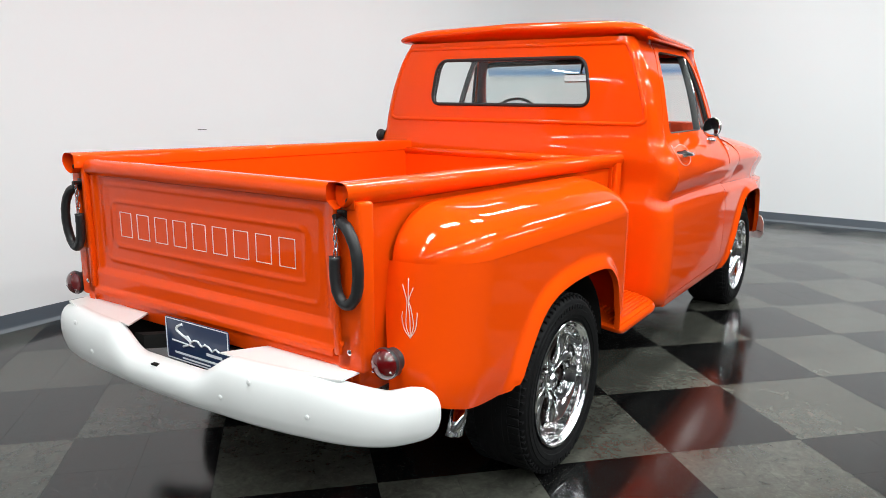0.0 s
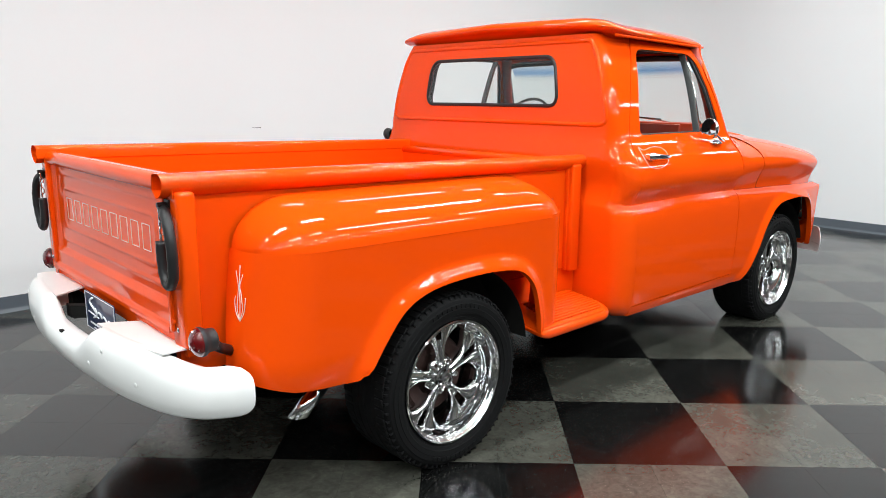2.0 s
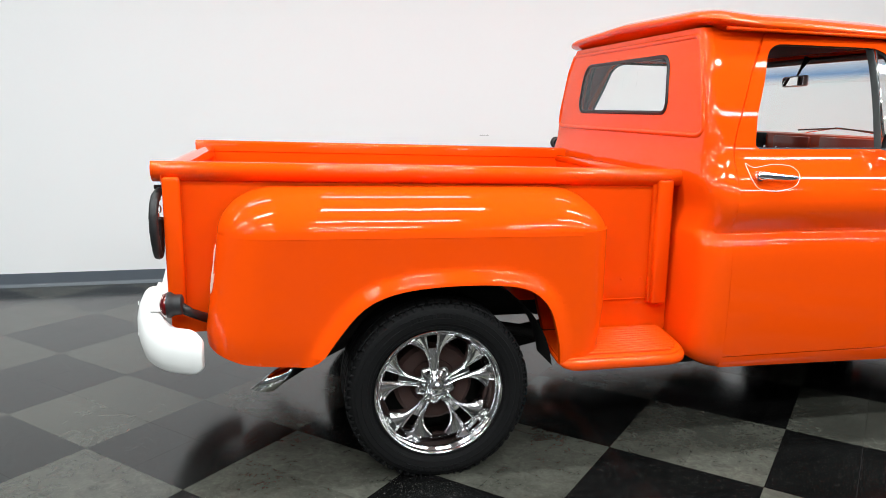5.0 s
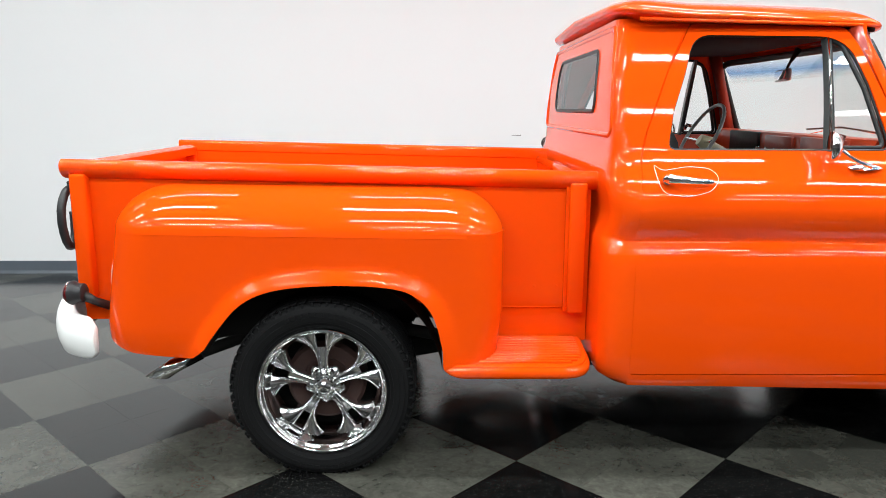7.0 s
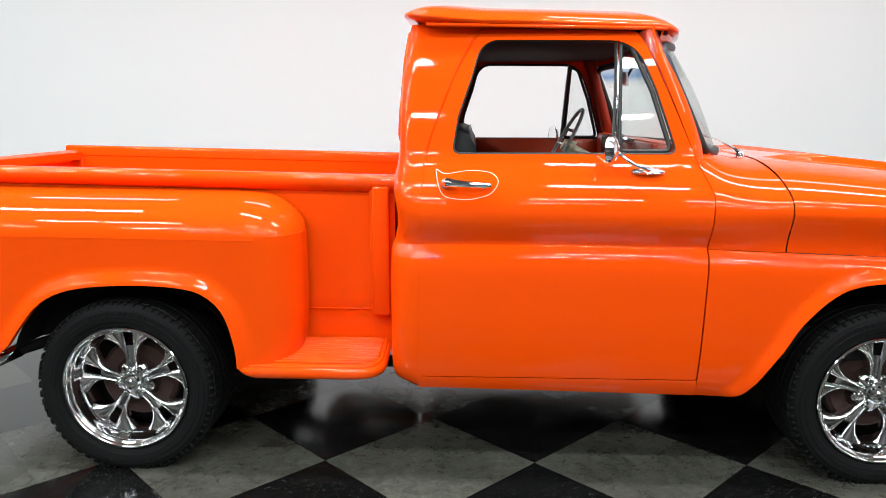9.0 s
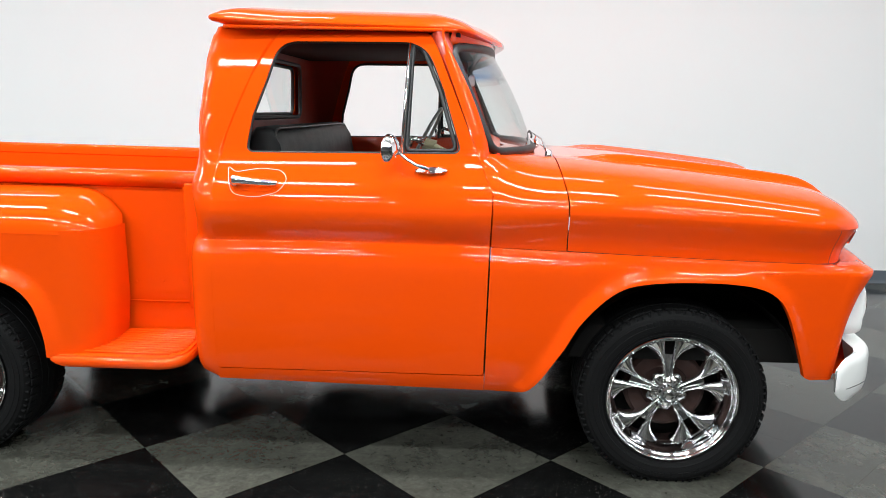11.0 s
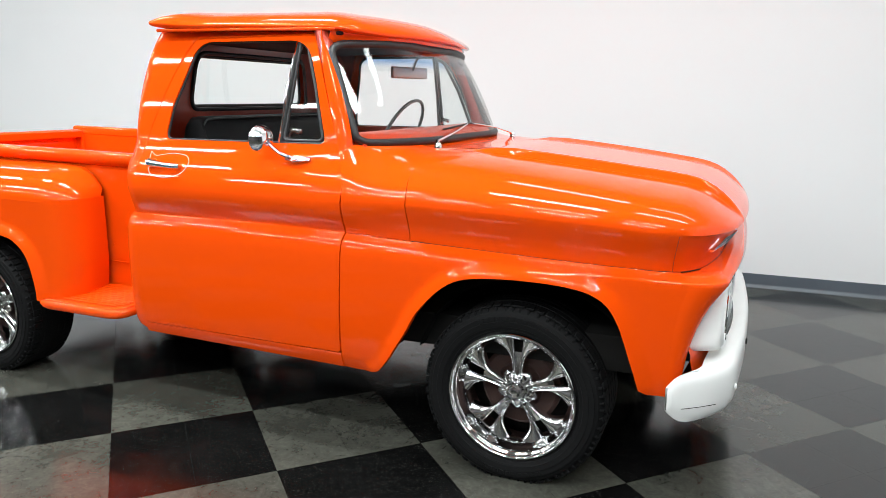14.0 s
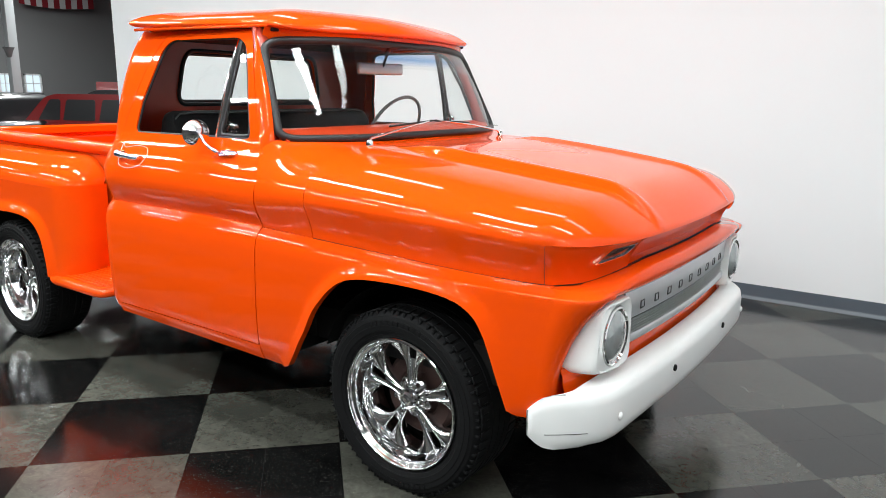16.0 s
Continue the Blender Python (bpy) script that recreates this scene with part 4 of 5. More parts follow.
def even(pts, n=56):
    """The same closed outline with its points evenly spaced."""
    p = [Vector(q) for q in pts] + [Vector(pts[0])]
    run = [0.0]
    for i in range(len(p) - 1):
        run.append(run[-1] + (p[i + 1] - p[i]).length)
    return [(float(np.interp(run[-1] * k / n, run, [q.x for q in p])), float(np.interp(run[-1] * k / n, run, [q.y for q in p]))) for k in range(n)]


def headlamp():
    """A white tapered bezel round a round fluted lamp."""
    o = rounded([(-.846, .584, .05), (-.592, .578, .03), (-.592, .790, .05), (-.615, .822, .03), (-.770, .822, .05), (-.802, .795, .05)], 5)
    o2 = rounded([(-.818, .590, .05), (-.592, .588, .04), (-.592, .785, .05), (-.615, .815, .04), (-.758, .815, .06), (-.798, .785, .06)], 5)
    o, o2 = even(o), even(o2)
    cy_, cz_ = -.700, .698
    back = bow(.82) - .155
    face = bow(cy_) - .004
    mixed = lambda f, g=1.0: [(cy_ + ((a[0] * (1 - f) + c[0] * f) - cy_) * g, cz_ + ((a[1] * (1 - f) + c[1] * f) - cz_) * g) for a, c in zip(o, o2)]
    ang = lambda y, z: math.atan2(z - cz_, y - cy_)
    rows = [[(back, y, z) for y, z in o]]
    for f, g, dx in ((.10, 1.0, -.075), (.45, 1.0, -.035), (.80, 1.0, -.012), (1.0, .985, -.002), (1.0, .95, .0), (1.0, .92, -.003)):
        rows.append([(face + dx - .03 * max(0, (abs(y) - .70) / .15), y, z) for y, z in mixed(f, g)])
    for rr, dx in ((.100, -.010), (.096, -.030)):
        rows.append([(face + dx, cy_ + rr * math.cos(ang(y, z)), cz_ + rr * math.sin(ang(y, z))) for y, z in o2])
    lamp = part("headlight", loft(rows, close=True), WHITE_PAINT, truck, "round glass headlight in a white painted bezel")
    bm = bmesh.new()
    lathe(bm, [(.096, .0), (.096, .010), (.091, .013), (.087, .004)], 40, "X", (face - .016, cy_, cz_))
    part("trim_ring", bm, CHROME, lamp)
    bm = bmesh.new()
    lathe(bm, [(.086, .0), (.07, .012), (.045, .02), (.02, .024), (.001, .025)], 40, "X", (face - .012, cy_, cz_))
    part("lens", bm, LENS_GLASS, lamp)
    return lamp


both(headlamp())


def skirt_x(y, z):
    """Where the hood's tucked in front lies."""
    at_y = []
    for r_ in skirt:
        nose = [p for p in r_ if p[0] > 3.45][::-1]
        at_y.append([float(np.interp(abs(y), [p[1] for p in nose], [p[k] for p in nose])) for k in (2, 0)])
    return float(np.interp(z, [a[0] for a in at_y], [a[1] for a in at_y]))


def marker():
    """A small lamp in a bright slanted frame under the hood lip."""
    o = even(rounded([(-.744, .928, .008), (-.612, .946, .010), (-.575, .988, .006), (-.708, .982, .014)], 4), 40)
    ring_ = lambda f, g, dx: [(skirt_x(-.66 + (y + .66) * f, .960 + (z - .960) * g) + dx, -.66 + (y + .66) * f - dx * .4, .960 + (z - .960) * g) for y, z in o]
    m_ = part("marker_lamp", loft([ring_(*q) for q in ((1, 1, -.01), (1, 1, .008), (.98, .96, .011), (.93, .84, .011), (.91, .78, .007), (.90, .77, .004))], close=True), CHROME, truck, "dark amber marker lamp in a bright frame")
    part("lens", loft([ring_(*q) for q in ((.915, .80, .0045), (.5, .5, .006), (.02, .02, .006))], close=True), AMBER, m_, "dark amber lens")
    return m_


both(marker())

# front bumper: a deep white painted blade that wraps back at both ends
end = lambda y: min(1, max(0, (abs(y) - .78) / .15))


def bumper_rows(ys, plan, low, high):
    rows = []
    for y in ys:
        x, z0, z1 = plan(y), low(y), high(y)
        hh = z1 - z0
        rows.append([(x + a, y, z0 + hh * b) for a, b in ((-.10 + .085 * end(y), 1.0), (-.055 + .04 * end(y), 1.0), (-.022, .975), (-.006, .90), (.0, .75), (.0, .30), (-.004, .16), (-.016, .05), (-.04 + .02 * end(y), .0), (-.10 + .085 * end(y), .0))])
    return rows


def f_plan(y):
    a = abs(y)
    return 3.742 - .03 * (a / .7) ** 2 - .62 * max(0, (a - .70) / .28) ** 2.6 * .30


ys = [-.970, -.969, -.967, -.964, -.959, -.952, -.943, -.925, -.90, -.86, -.80, -.74, -.68, -.6, -.45, -.3, -.15, 0]
ys = ys + [-y for y in ys[-2::-1]]
rows = bumper_rows(ys, f_plan, lambda y: .378 - .012 * min(1, max(0, (abs(y) - .5) / .3)) + .050 * max(0, (abs(y) - .925) / .045) ** 2.2, lambda y: .556 - .006 * min(1, max(0, (abs(y) - .70) / .2)) - .052 * max(0, (abs(y) - .925) / .045) ** 2.2)
bm = loft(rows, caps=True)
fb = part("front_bumper", bm, WHITE_PAINT, truck, "white painted steel front bumper with chipped edge")
for y in (-.31, .31):
    bm = bmesh.new()
    rod(bm, (3.736, y, .487), (3.7425, y, .487), .012, 14)
    part("bolt_hole", bm, UNDER, fb)
for y in (-.74, .74):
    bm = bmesh.new()
    lathe(bm, [(.014, 0), (.013, .004), (.008, .008), (.001, .009)], 16, "X", (f_plan(y) + .0, y, .45))
    part("bolt", bm, WHITE_PAINT, fb)
bm = bmesh.new()
tube(bm, [(f_plan(y) + .0015 - .002, y, .421 + .001 * math.sin(40 * y)) for y in np.linspace(-.95, -.86, 12)], .0012, 6)
part("chipped_line", bm, UNDER, fb, "dark chipped paint line")

# bed
BED_Y = .672


def rail_z(x):
    return 1.187 - 0.0205 * (x + 1.02)


bm = sheet([(-.985, .56), (-.50, .56), (-.45, .665), (.455, .665), (.50, .495), (1.055, .47), (1.055, 1.14), (-.985, 1.18)], lambda x, z: (x, -BED_Y + (.004 if z < .612 else 0), z), 0.2, 0.1, flange=.035, inward=lambda co: (0, 1, 0), lines_v=(.608, .616))
bed_side = part("bed_side", bm, ORANGE, truck)
bm = bmesh.new()
tube(bm, [(.52, -BED_Y + .001, .616), (1.04, -BED_Y + .001, .614)], .0035, 8)
part("bead", bm, ORANGE, bed_side)
bm = bmesh.new()
box(bm, -.98, -.640, .62, 1.04, -.634, 1.16)
part("inner_wall", bm, ORANGE, bed_side)
sec = [(.014, -.052), (-.004, -.047), (-.020, -.038)] + [(-.006 + .031 * math.cos(radians(a)), -.006 + .031 * math.sin(radians(a))) for a in range(210, 89, -12)] + [(.030, .023), (.038, .018), (.042, .010), (.042, -.03)]
bm = loft([[(x, -BED_Y + y, rail_z(x) + z) for y, z in sec] for x in (-1.022, -1.01, -.5, 0, .5, 1.068, 1.075)], close=True)
part("bed_rail", bm, ORANGE, bed_side)
bm = bmesh.new()
box(bm, .968, -.712, .595, 1.035, -.668, 1.125, .010, 3)
part("stake_pocket", bm, ORANGE, bed_side)
bm = bmesh.new()
box(bm, .955, -.690, .600, .970, -.668, 1.125, .003)
part("pocket_flange", bm, ORANGE, bed_side)
bm = bmesh.new()
box(bm, -.985, -.722, .655, -.925, -.62, 1.155, .012, 3)
box(bm, -.995, -.640, .70, -.975, -.618, 1.155, .004)
part("corner_post", bm, ORANGE, bed_side)
bm = bmesh.new()
box(bm, -.990, -BED_Y - .030, rail_z(-1) - .052, -.986, -BED_Y + .038, rail_z(-1) + .012, .001)
part("rail_plug", bm, ORANGE, bed_side)
bm = bmesh.new()
lathe(bm, [(.011, 0), (.010, -.005), (.005, -.008), (.001, -.008)], 12, "X", (-.990, -BED_Y - .012, rail_z(-1) - .030))
part("rail_bolt", bm, BROWN, bed_side)
for dz, dx in ((.715, 0), (.735, .03)):
    bm = bmesh.new()
    lathe(bm, [(.009, 0), (.009, -.004), (.005, -.007), (.001, -.007)], 12, "X", (-.985, -.672 + dx, dz))
    part("bolt", bm, CHROME if dx == 0 else ORANGE, bed_side)
for k, bx in enumerate((.72, .84, .93)):
    bm = bmesh.new()
    lathe(bm, [(.006, 0), (.006, -.004), (.001, -.005)], 10, "Y", (bx, -BED_Y - .0005, .70 + .002 * k))
    part("rivet", bm, ORANGE, bed_side)
bm = bmesh.new()
box(bm, 1.02, -.634, .55, 1.045, .634, 1.115)
tube(bm, [(1.032, -.634, 1.125), (1.032, 0, 1.125), (1.032, .634, 1.125)], .022, 12)
part("bed_front_panel", bm, ORANGE, truck)
bm = bmesh.new()
box(bm, -.95, -.634, .62, 1.03, .634, .66)
part("bed_floor", bm, ORANGE, truck)

# tailgate: pressed panel with two framed recesses, rolled top, sloping foot
def gate_depth(y, z):
    """How far the pressing stands in or out."""
    def bead(a, z0, z1, corner, wide, high):
        qy, qz = abs(y) - (a - corner), abs(z - (z0 + z1) / 2) - ((z1 - z0) / 2 - corner)
        e = math.hypot(max(qy, 0), max(qz, 0)) + min(max(qy, qz), 0) - corner
        return high * max(0, 1 - abs(e) / wide), e
    d = .010 if abs(y) < .582 and .79 < z < 1.152 else .004 if abs(y) < .592 and .782 < z < 1.16 else 0.0
    h, e = bead(.545, .832, 1.118, .03, .009, .0042)
    d -= h
    h, e = bead(.492, .890, 1.058, .03, .008, .0042)
    d -= h
    if z < .79:
        d -= .006 * min(1, (.79 - z) / .02)
        d -= .010 * min(1, max(0, (.722 - z) / .012))
    return d


bm = sheet([(-.612, .692), (.612, .692), (.612, 1.165), (-.612, 1.165)], lambda y, z: (-.978 + gate_depth(y, z), y, z), .0120, .0060, flange=.03, inward=lambda co: (1, 0, 0))
tailgate = part("tailgate", bm, ORANGE, truck, soft=60)
bm = loft([[(-.945 + x, y, z - .004) for x, z in ((.02, 1.192), (-.005, 1.207), (-.03, 1.205), (-.045, 1.194), (-.050, 1.176), (-.046, 1.160), (-.034, 1.150), (.02, 1.15))] for y in (-.622, .622)], close=True, caps=True)
part("top_roll", bm, ORANGE, tailgate)
# nine outlined blocks stand for the pressed lettering
for k in range(9):
    y = .415 - k * .1035
    bm = bmesh.new()
    w, h0, h1, t_ = .035, .928, 1.020, .0026
    for a, b, c, d in ((-w, h0, -w + t_, h1), (w - t_, h0, w, h1), (-w, h0, w, h0 + t_), (-w, h1 - t_, w, h1)):
        box(bm, -.9702, y + a, b, -.9660, y + c, d, .0008, 1)
    part("pressed_block", bm, PINSTRIPE, tailgate, "pale outlined pressed block")
bm = bmesh.new()
box(bm, -.975, -.70, .625, -.93, .70, .688, .006)
sill = part("rear_sill", bm, ORANGE, truck)


def chain_loop():
    """A tailgate chain in a black rubber sleeve, hanging as a loop from a hook."""
    bm = bmesh.new()
    xk, yk = -1.012, -.668
    path = [(xk + .012, yk + .010, 1.10), (xk, yk - .030, 1.085), (xk - .004, yk - .062, 1.03), (xk - .004, yk - .068, .96), (xk, yk - .058, .90), (xk, yk - .032, .865), (xk, yk - .004, .868), (xk, yk + .018, .90), (xk, yk + .024, .96), (xk, yk + .022, 1.0)]
    c = []
    for i in range(len(path) - 1):
        for t in (0, .25, .5, .75):
            c.append(Vector(path[i]).lerp(Vector(path[i + 1]), t))
    c.append(Vector(path[-1]))
    for _ in range(3):
        c = [c[0]] + [(c[i - 1] + 2 * c[i] + c[i + 1]) / 4 for i in range(1, len(c) - 1)] + [c[-1]]
    tube(bm, c, [.0165 + .0006 * math.sin(i * 2.3) for i in range(len(c))], 10)
    s = part("chain_sleeve", bm, BLACK, truck, "black rubber sleeved tailgate chain loop")
    bm = bmesh.new()
    for i in range(5):
        z = 1.01 + .022 * i
        tube(bm, [(xk + .004 * (i % 2) + .006 * math.cos(a) * (i % 2), yk + .018 + .006 * math.cos(a) * (1 - i % 2), z + .014 * math.sin(a)) for a in [2 * math.pi * q / 10 for q in range(10)]], .0028, 6, True)
    part("chain_link", bm, CHROME, s)
    bm = bmesh.new()
    rod(bm, (-.985, -.655, 1.115), (-1.02, -.655, 1.115), .008, 10)
    box(bm, -.992, -.672, 1.10, -.984, -.638, 1.13, .002)
    part("hook", bm, BROWN, s)
    return s


both(chain_loop())


def tail_lamp():
    """A round lens on a dark tapered housing, on a short bracket from the body."""
    yl, zl = -.790, .702
    bm = bmesh.new()
    lathe(bm, [(.001, .042), (.030, .042), (.0365, .037), (.0375, .016), (.0415, .008), (.0465, .0), (.0475, -.006), (.046, -.012), (.043, -.012)], 36, "X", (-.965, yl, zl))
    t_ = part("tail_light", bm, LAMP_GREY, truck, "round red tail light in a dark grey housing")
    bm = bmesh.new()
    tube(bm, [(-.935, yl + .004, zl - .010), (-.90, yl + .025, zl - .040), (-.84, yl + .060, zl - .075)], [.020, .016, .018], 12)
    part("bracket", bm, BLACK, t_)
    bm = bmesh.new()
    lathe(bm, [(.0455, .004), (.0455, -.004), (.043, -.010), (.034, -.019), (.020, -.026), (.001, -.029)], 36, "X", (-.975, yl, zl))
    part("lens", bm, RED_LENS, t_, "glossy red lens")
    for a in (80, 200, 320):
        bm = bmesh.new()
        lathe(bm, [(.004, 0), (.003, -.004), (.001, -.005)], 8, "X", (-.990, yl + .037 * math.cos(radians(a)), zl + .037 * math.sin(radians(a))))
        part("screw", bm, CHROME, t_)
    return t_


both(tail_lamp())

# rear bumper: broad rounded white bar with a dip for the plate, its ends wrapped forward
R_PLAN = curve_through([(-1.166, 0), (-1.162, .20), (-1.150, .42), (-1.122, .60), (-1.078, .735), (-1.018, .825), (-.948, .876), (-.890, .897), (-.853, .903)], 7)


def r_plan(y):
    return float(np.interp(abs(y), [p[1] for p in R_PLAN], [p[0] for p in R_PLAN]))


def r_high(y):
    dip = min(1, max(0, (abs(y) - .15) / .17))
    dip = dip * dip * (3 - 2 * dip)
    return .583 + .078 * dip - .042 * min(1, max(0, (abs(y) - .60) / .24)) ** 1.5


rows = []
run = [0.0]
for k in range(1, len(R_PLAN)):
    run.append(run[-1] + math.hypot(R_PLAN[k][0] - R_PLAN[k - 1][0], R_PLAN[k][1] - R_PLAN[k - 1][1]))
fine = [run[-1] * (k / 60) for k in range(58)] + [run[-1] * f for f in (.967, .976, .984, .990, .995, .999)]
half_rows = []
for u in fine:
    x, y = float(np.interp(u, run, [p[0] for p in R_PLAN])), float(np.interp(u, run, [p[1] for p in R_PLAN]))
    x2, y2 = float(np.interp(u + .004, run, [p[0] for p in R_PLAN])), float(np.interp(u + .004, run, [p[1] for p in R_PLAN]))
    x1, y1 = float(np.interp(u - .004, run, [p[0] for p in R_PLAN])), float(np.interp(u - .004, run, [p[1] for p in R_PLAN]))
    n_ = math.hypot(x2 - x1, y2 - y1)
    ix, iy = (y2 - y1) / n_, -(x2 - x1) / n_
    z0, z1 = .470 - .010 * min(1, max(0, (y - .6) / .25)), r_high(y)
    tip = min(1, max(0, (u - (run[-1] - .075)) / .075))
    k_ = math.sqrt(max(.0, 1 - tip ** 2.6)) * .52 + .48
    zm = .535
    z0, z1 = zm + (z0 - zm) * k_, zm + (z1 - zm) * k_
    hh, w_ = z1 - z0, 1 - .55 * tip
    half_rows.append([(x + ix * a * w_, y + iy * a * w_, z0 + hh * b) for a, b in ((.074, .93), (.072, .975), (.064, 1.0), (.046, .995), (.030, .965), (.017, .90), (.007, .79), (.001, .63), (.0, .46), (.004, .28), (.010, .155), (.013, .125), (.015, .06), (.024, .015), (.040, .0), (.060, .0), (.066, .01))])
rows = [[(x, -y, z) for x, y, z in r_] for r_ in half_rows[::-1]] + half_rows[1:]
rb = part("rear_bumper", loft(rows, caps=True), WHITE_PAINT, truck, "white painted steel rear bumper with a dipped middle", soft=50)
for s in (-1, 1):
    bm = bmesh.new()
    prism(bm, [(s * .24, -1.10), (s * .32, -.965), (s * .70, -.96), (s * .70, -1.055), (s * .60, -1.08)], lambda a, b, d: (b, a, .660 + d), -.006)
    part("filler_plate", bm, WHITE_PAINT, rb)
    bm = bmesh.new()
    prism(bm, [(s * .12, -.96), (s * .17, -.96), (s * .27, -1.06), (s * .22, -1.06)], lambda a, b, d: (b, a, .615 + d), -.05)
    part("bracket", bm, UNDER, rb)
for y, z in ((-.62, .55), (-.30, .545), (.40, .545), (.68, .56), (-.42, .618), (.52, .625)):
    bm = bmesh.new()
    lathe(bm, [(.0095, 0), (.0085, -.002), (.005, -.0035), (.001, -.004)], 14, "X", (r_plan(y) + .002, y, z))
    part("bolt", bm, WHITE_PAINT, rb)
bm = bmesh.new()
box(bm, r_plan(0) + .014, .02, .5705, r_plan(0) + .03, .05, .5775, .002)
part("lamp_hole", bm, UNDER, rb)

# licence plate with a swash and bars
bm = bmesh.new()
o = rounded([(-.148, .540, .012), (.148, .540, .012), (.148, .692, .012), (-.148, .692, .012)], 3)
prism(bm, o, lambda y, z, d: (-1.022 + d + .12 * (.692 - z) * 0, y, z), .003)
plate = part("licence_plate", bm, BLUE, truck, "navy dealer plate with a white border and plain bars")
bm = bmesh.new()
for a, b, c, d in ((-.145, .543, .145, .546), (-.145, .686, .145, .689), (-.145, .543, -.142, .689), (.142, .543, .145, .689)):
    box(bm, -1.0235, a, b, -1.022, c, d)
part("border", bm, PLATE_WHITE, plate)
bm = bmesh.new()
tube(bm, [(-1.0235, .062 + .030 * math.sin(a * 1.0) * (1 if a < 3.3 else 1.2), .676 - .0125 * a) for a in [k * .45 for k in range(15)]], .0042, 6)
tube(bm, [(-1.0235, .055 - .016 * k, .634 - .0022 * k + .008 * math.sin(k * 2.2)) for k in range(11)], .0036, 6)
tube(bm, [(-1.0235, .115 - .021 * k, .612 - .001 * k) for k in range(6)], .0028, 6)
part("swash", bm, PLATE_WHITE, plate)
for a, b, c, d in ((-.115, .588, -.045, .598), (-.110, .566, .105, .573), (-.06, .552, .07, .557)):
    bm = bmesh.new()
    box(bm, -1.0235, a, b, -1.022, c, d)
    part("print_bar", bm, PLATE_WHITE, plate)
bm = bmesh.new()
box(bm, -1.018, -.06, .50, -.95, .06, .56, .004)
part("plate_bracket", bm, UNDER, plate)
plate.scale, plate.location = (1, 1.12, 1), (0, -.02, 0)

# step between fender and cab: a sloping tread with a rolled edge, its front corner broadly rounded
STEP_OUT = rounded([(.466, -.675), (.466, -.948, .035), (1.036, -.948, .115), (1.036, -.675)], 8)


def step_z(y):
    return .456 + .036 * min(1, max(0, (y + .948) / .26))


def step_ring(inset, drop, back=0.0):
    return [(x + (inset + back if x < .6 else -inset if x > .9 else 0), y + inset * min(1, max(0, (-.70 - y) / .2)), step_z(y) - drop) for x, y in STEP_OUT]


bm = loft([step_ring(*q) for q in ((.030, .050, .05), (.010, .051, .05), (.001, .046, .042), (-.003, .036, .022), (-.003, .022, .006), (.001, .012), (.006, .007), (.0075, .010), (.012, .010), (.0135, .003), (.018, .001), (.026, .0))])
bm.verts.ensure_lookup_table()
bm.faces.new([bm.verts[k - len(STEP_OUT)] for k in range(len(STEP_OUT))])
bmesh.ops.recalc_face_normals(bm, faces=bm.faces)
step = part("side_step", bm, ORANGE, truck, "orange ribbed side step", soft=50)
for k in range(11):
    y = -.905 + k * .0205
    z = step_z(y) + .0005
    bend = max(0, (-.832 - y) / .09)
    x0, x1 = (.52 if k < 2 else .585 + .006 * k), 1.004 - .115 * (1 - math.sqrt(max(0, 1 - bend ** 2)))
    bm = bmesh.new()
    tube(bm, [(x0, y, z - .005), (x0 + .008, y, z), (x1 - .010, y, z), (x1 - .002, y, z - .001), (x1, y, z - .005)], .0062, 10)
    part("rib", bm, ORANGE, step)
both(step)

HUB_Z, TYRE_R = .342, .356
# inner wheel wells and everything dark beneath
for x0, r in ((0.0, .468), (2.975, .455)):
    bm = bmesh.new()
    arc = [math.pi * (.03 + .885 * k / 20 if x0 == 0 else .08 + .84 * k / 20) for k in range(21)]
    rows_ = [[bm.verts.new((x0 + r * math.cos(a), y, .37 + r * math.sin(a) * .93)) for a in arc] for y in (-.87, -.690 if x0 == 0 else -.50)]
    for j in range(20):
        bm.faces.new((rows_[0][j], rows_[0][j + 1], rows_[1][j + 1], rows_[1][j]))
    bm.faces.new(rows_[1][4 if x0 == 0 else 0:])
    bmesh.ops.recalc_face_normals(bm, faces=bm.faces)
    both(part("wheel_well", bm, UNDER, truck))
# frame rails, kicked up over the rear axle
for y in (-.43, .43):
    part("frame_rail", loft([[(x, y + dy, z + dz) for dy, dz in ((-.03, -.06), (.03, -.06), (.03, .06), (-.03, .06))] for x, z in ((-1.0, .565), (.52, .565), (.85, .48), (3.55, .48))], close=True, caps=True), UNDER, truck)
# gearbox, silencers and pipes below the cab; mostly unseen, added to shade the floor
bm = loft([[(x, y * w_, z0 + (z1 - z0) * f) for y, f in ((-.5, .3), (-.4, 0), (.4, 0), (.5, .3), (.5, 1), (-.5, 1))] for x, w_, z0, z1 in ((1.25, .16, .34, .44), (1.55, .22, .28, .46), (2.0, .34, .24, .47), (2.4, .46, .22, .47), (2.9, .46, .24, .47))], close=True, caps=True)
part("gearbox", bm, UNDER, truck)
for s_ in (-1, 1):
    bm = bmesh.new()
    lathe(bm, [(.001, -.30), (.05, -.30), (.075, -.27), (.08, -.25), (.08, .25), (.075, .27), (.05, .30), (.001, .30)], 18, "X", (1.45, s_ * .52, .335))
    si = part("silencer", bm, UNDER, truck)
    bm = bmesh.new()
    tube(bm, [(1.15, s_ * .52, .335), (.75, s_ * .54, .345), (.45, s_ * .56, .46), (.1, s_ * .58, .53), (-.28, s_ * .62, .50)], .026, 10)
    tube(bm, [(1.75, s_ * .52, .335), (2.1, s_ * .48, .34), (2.5, s_ * .34, .40)], .026, 10)
    part("exhaust_pipe", bm, UNDER, si)
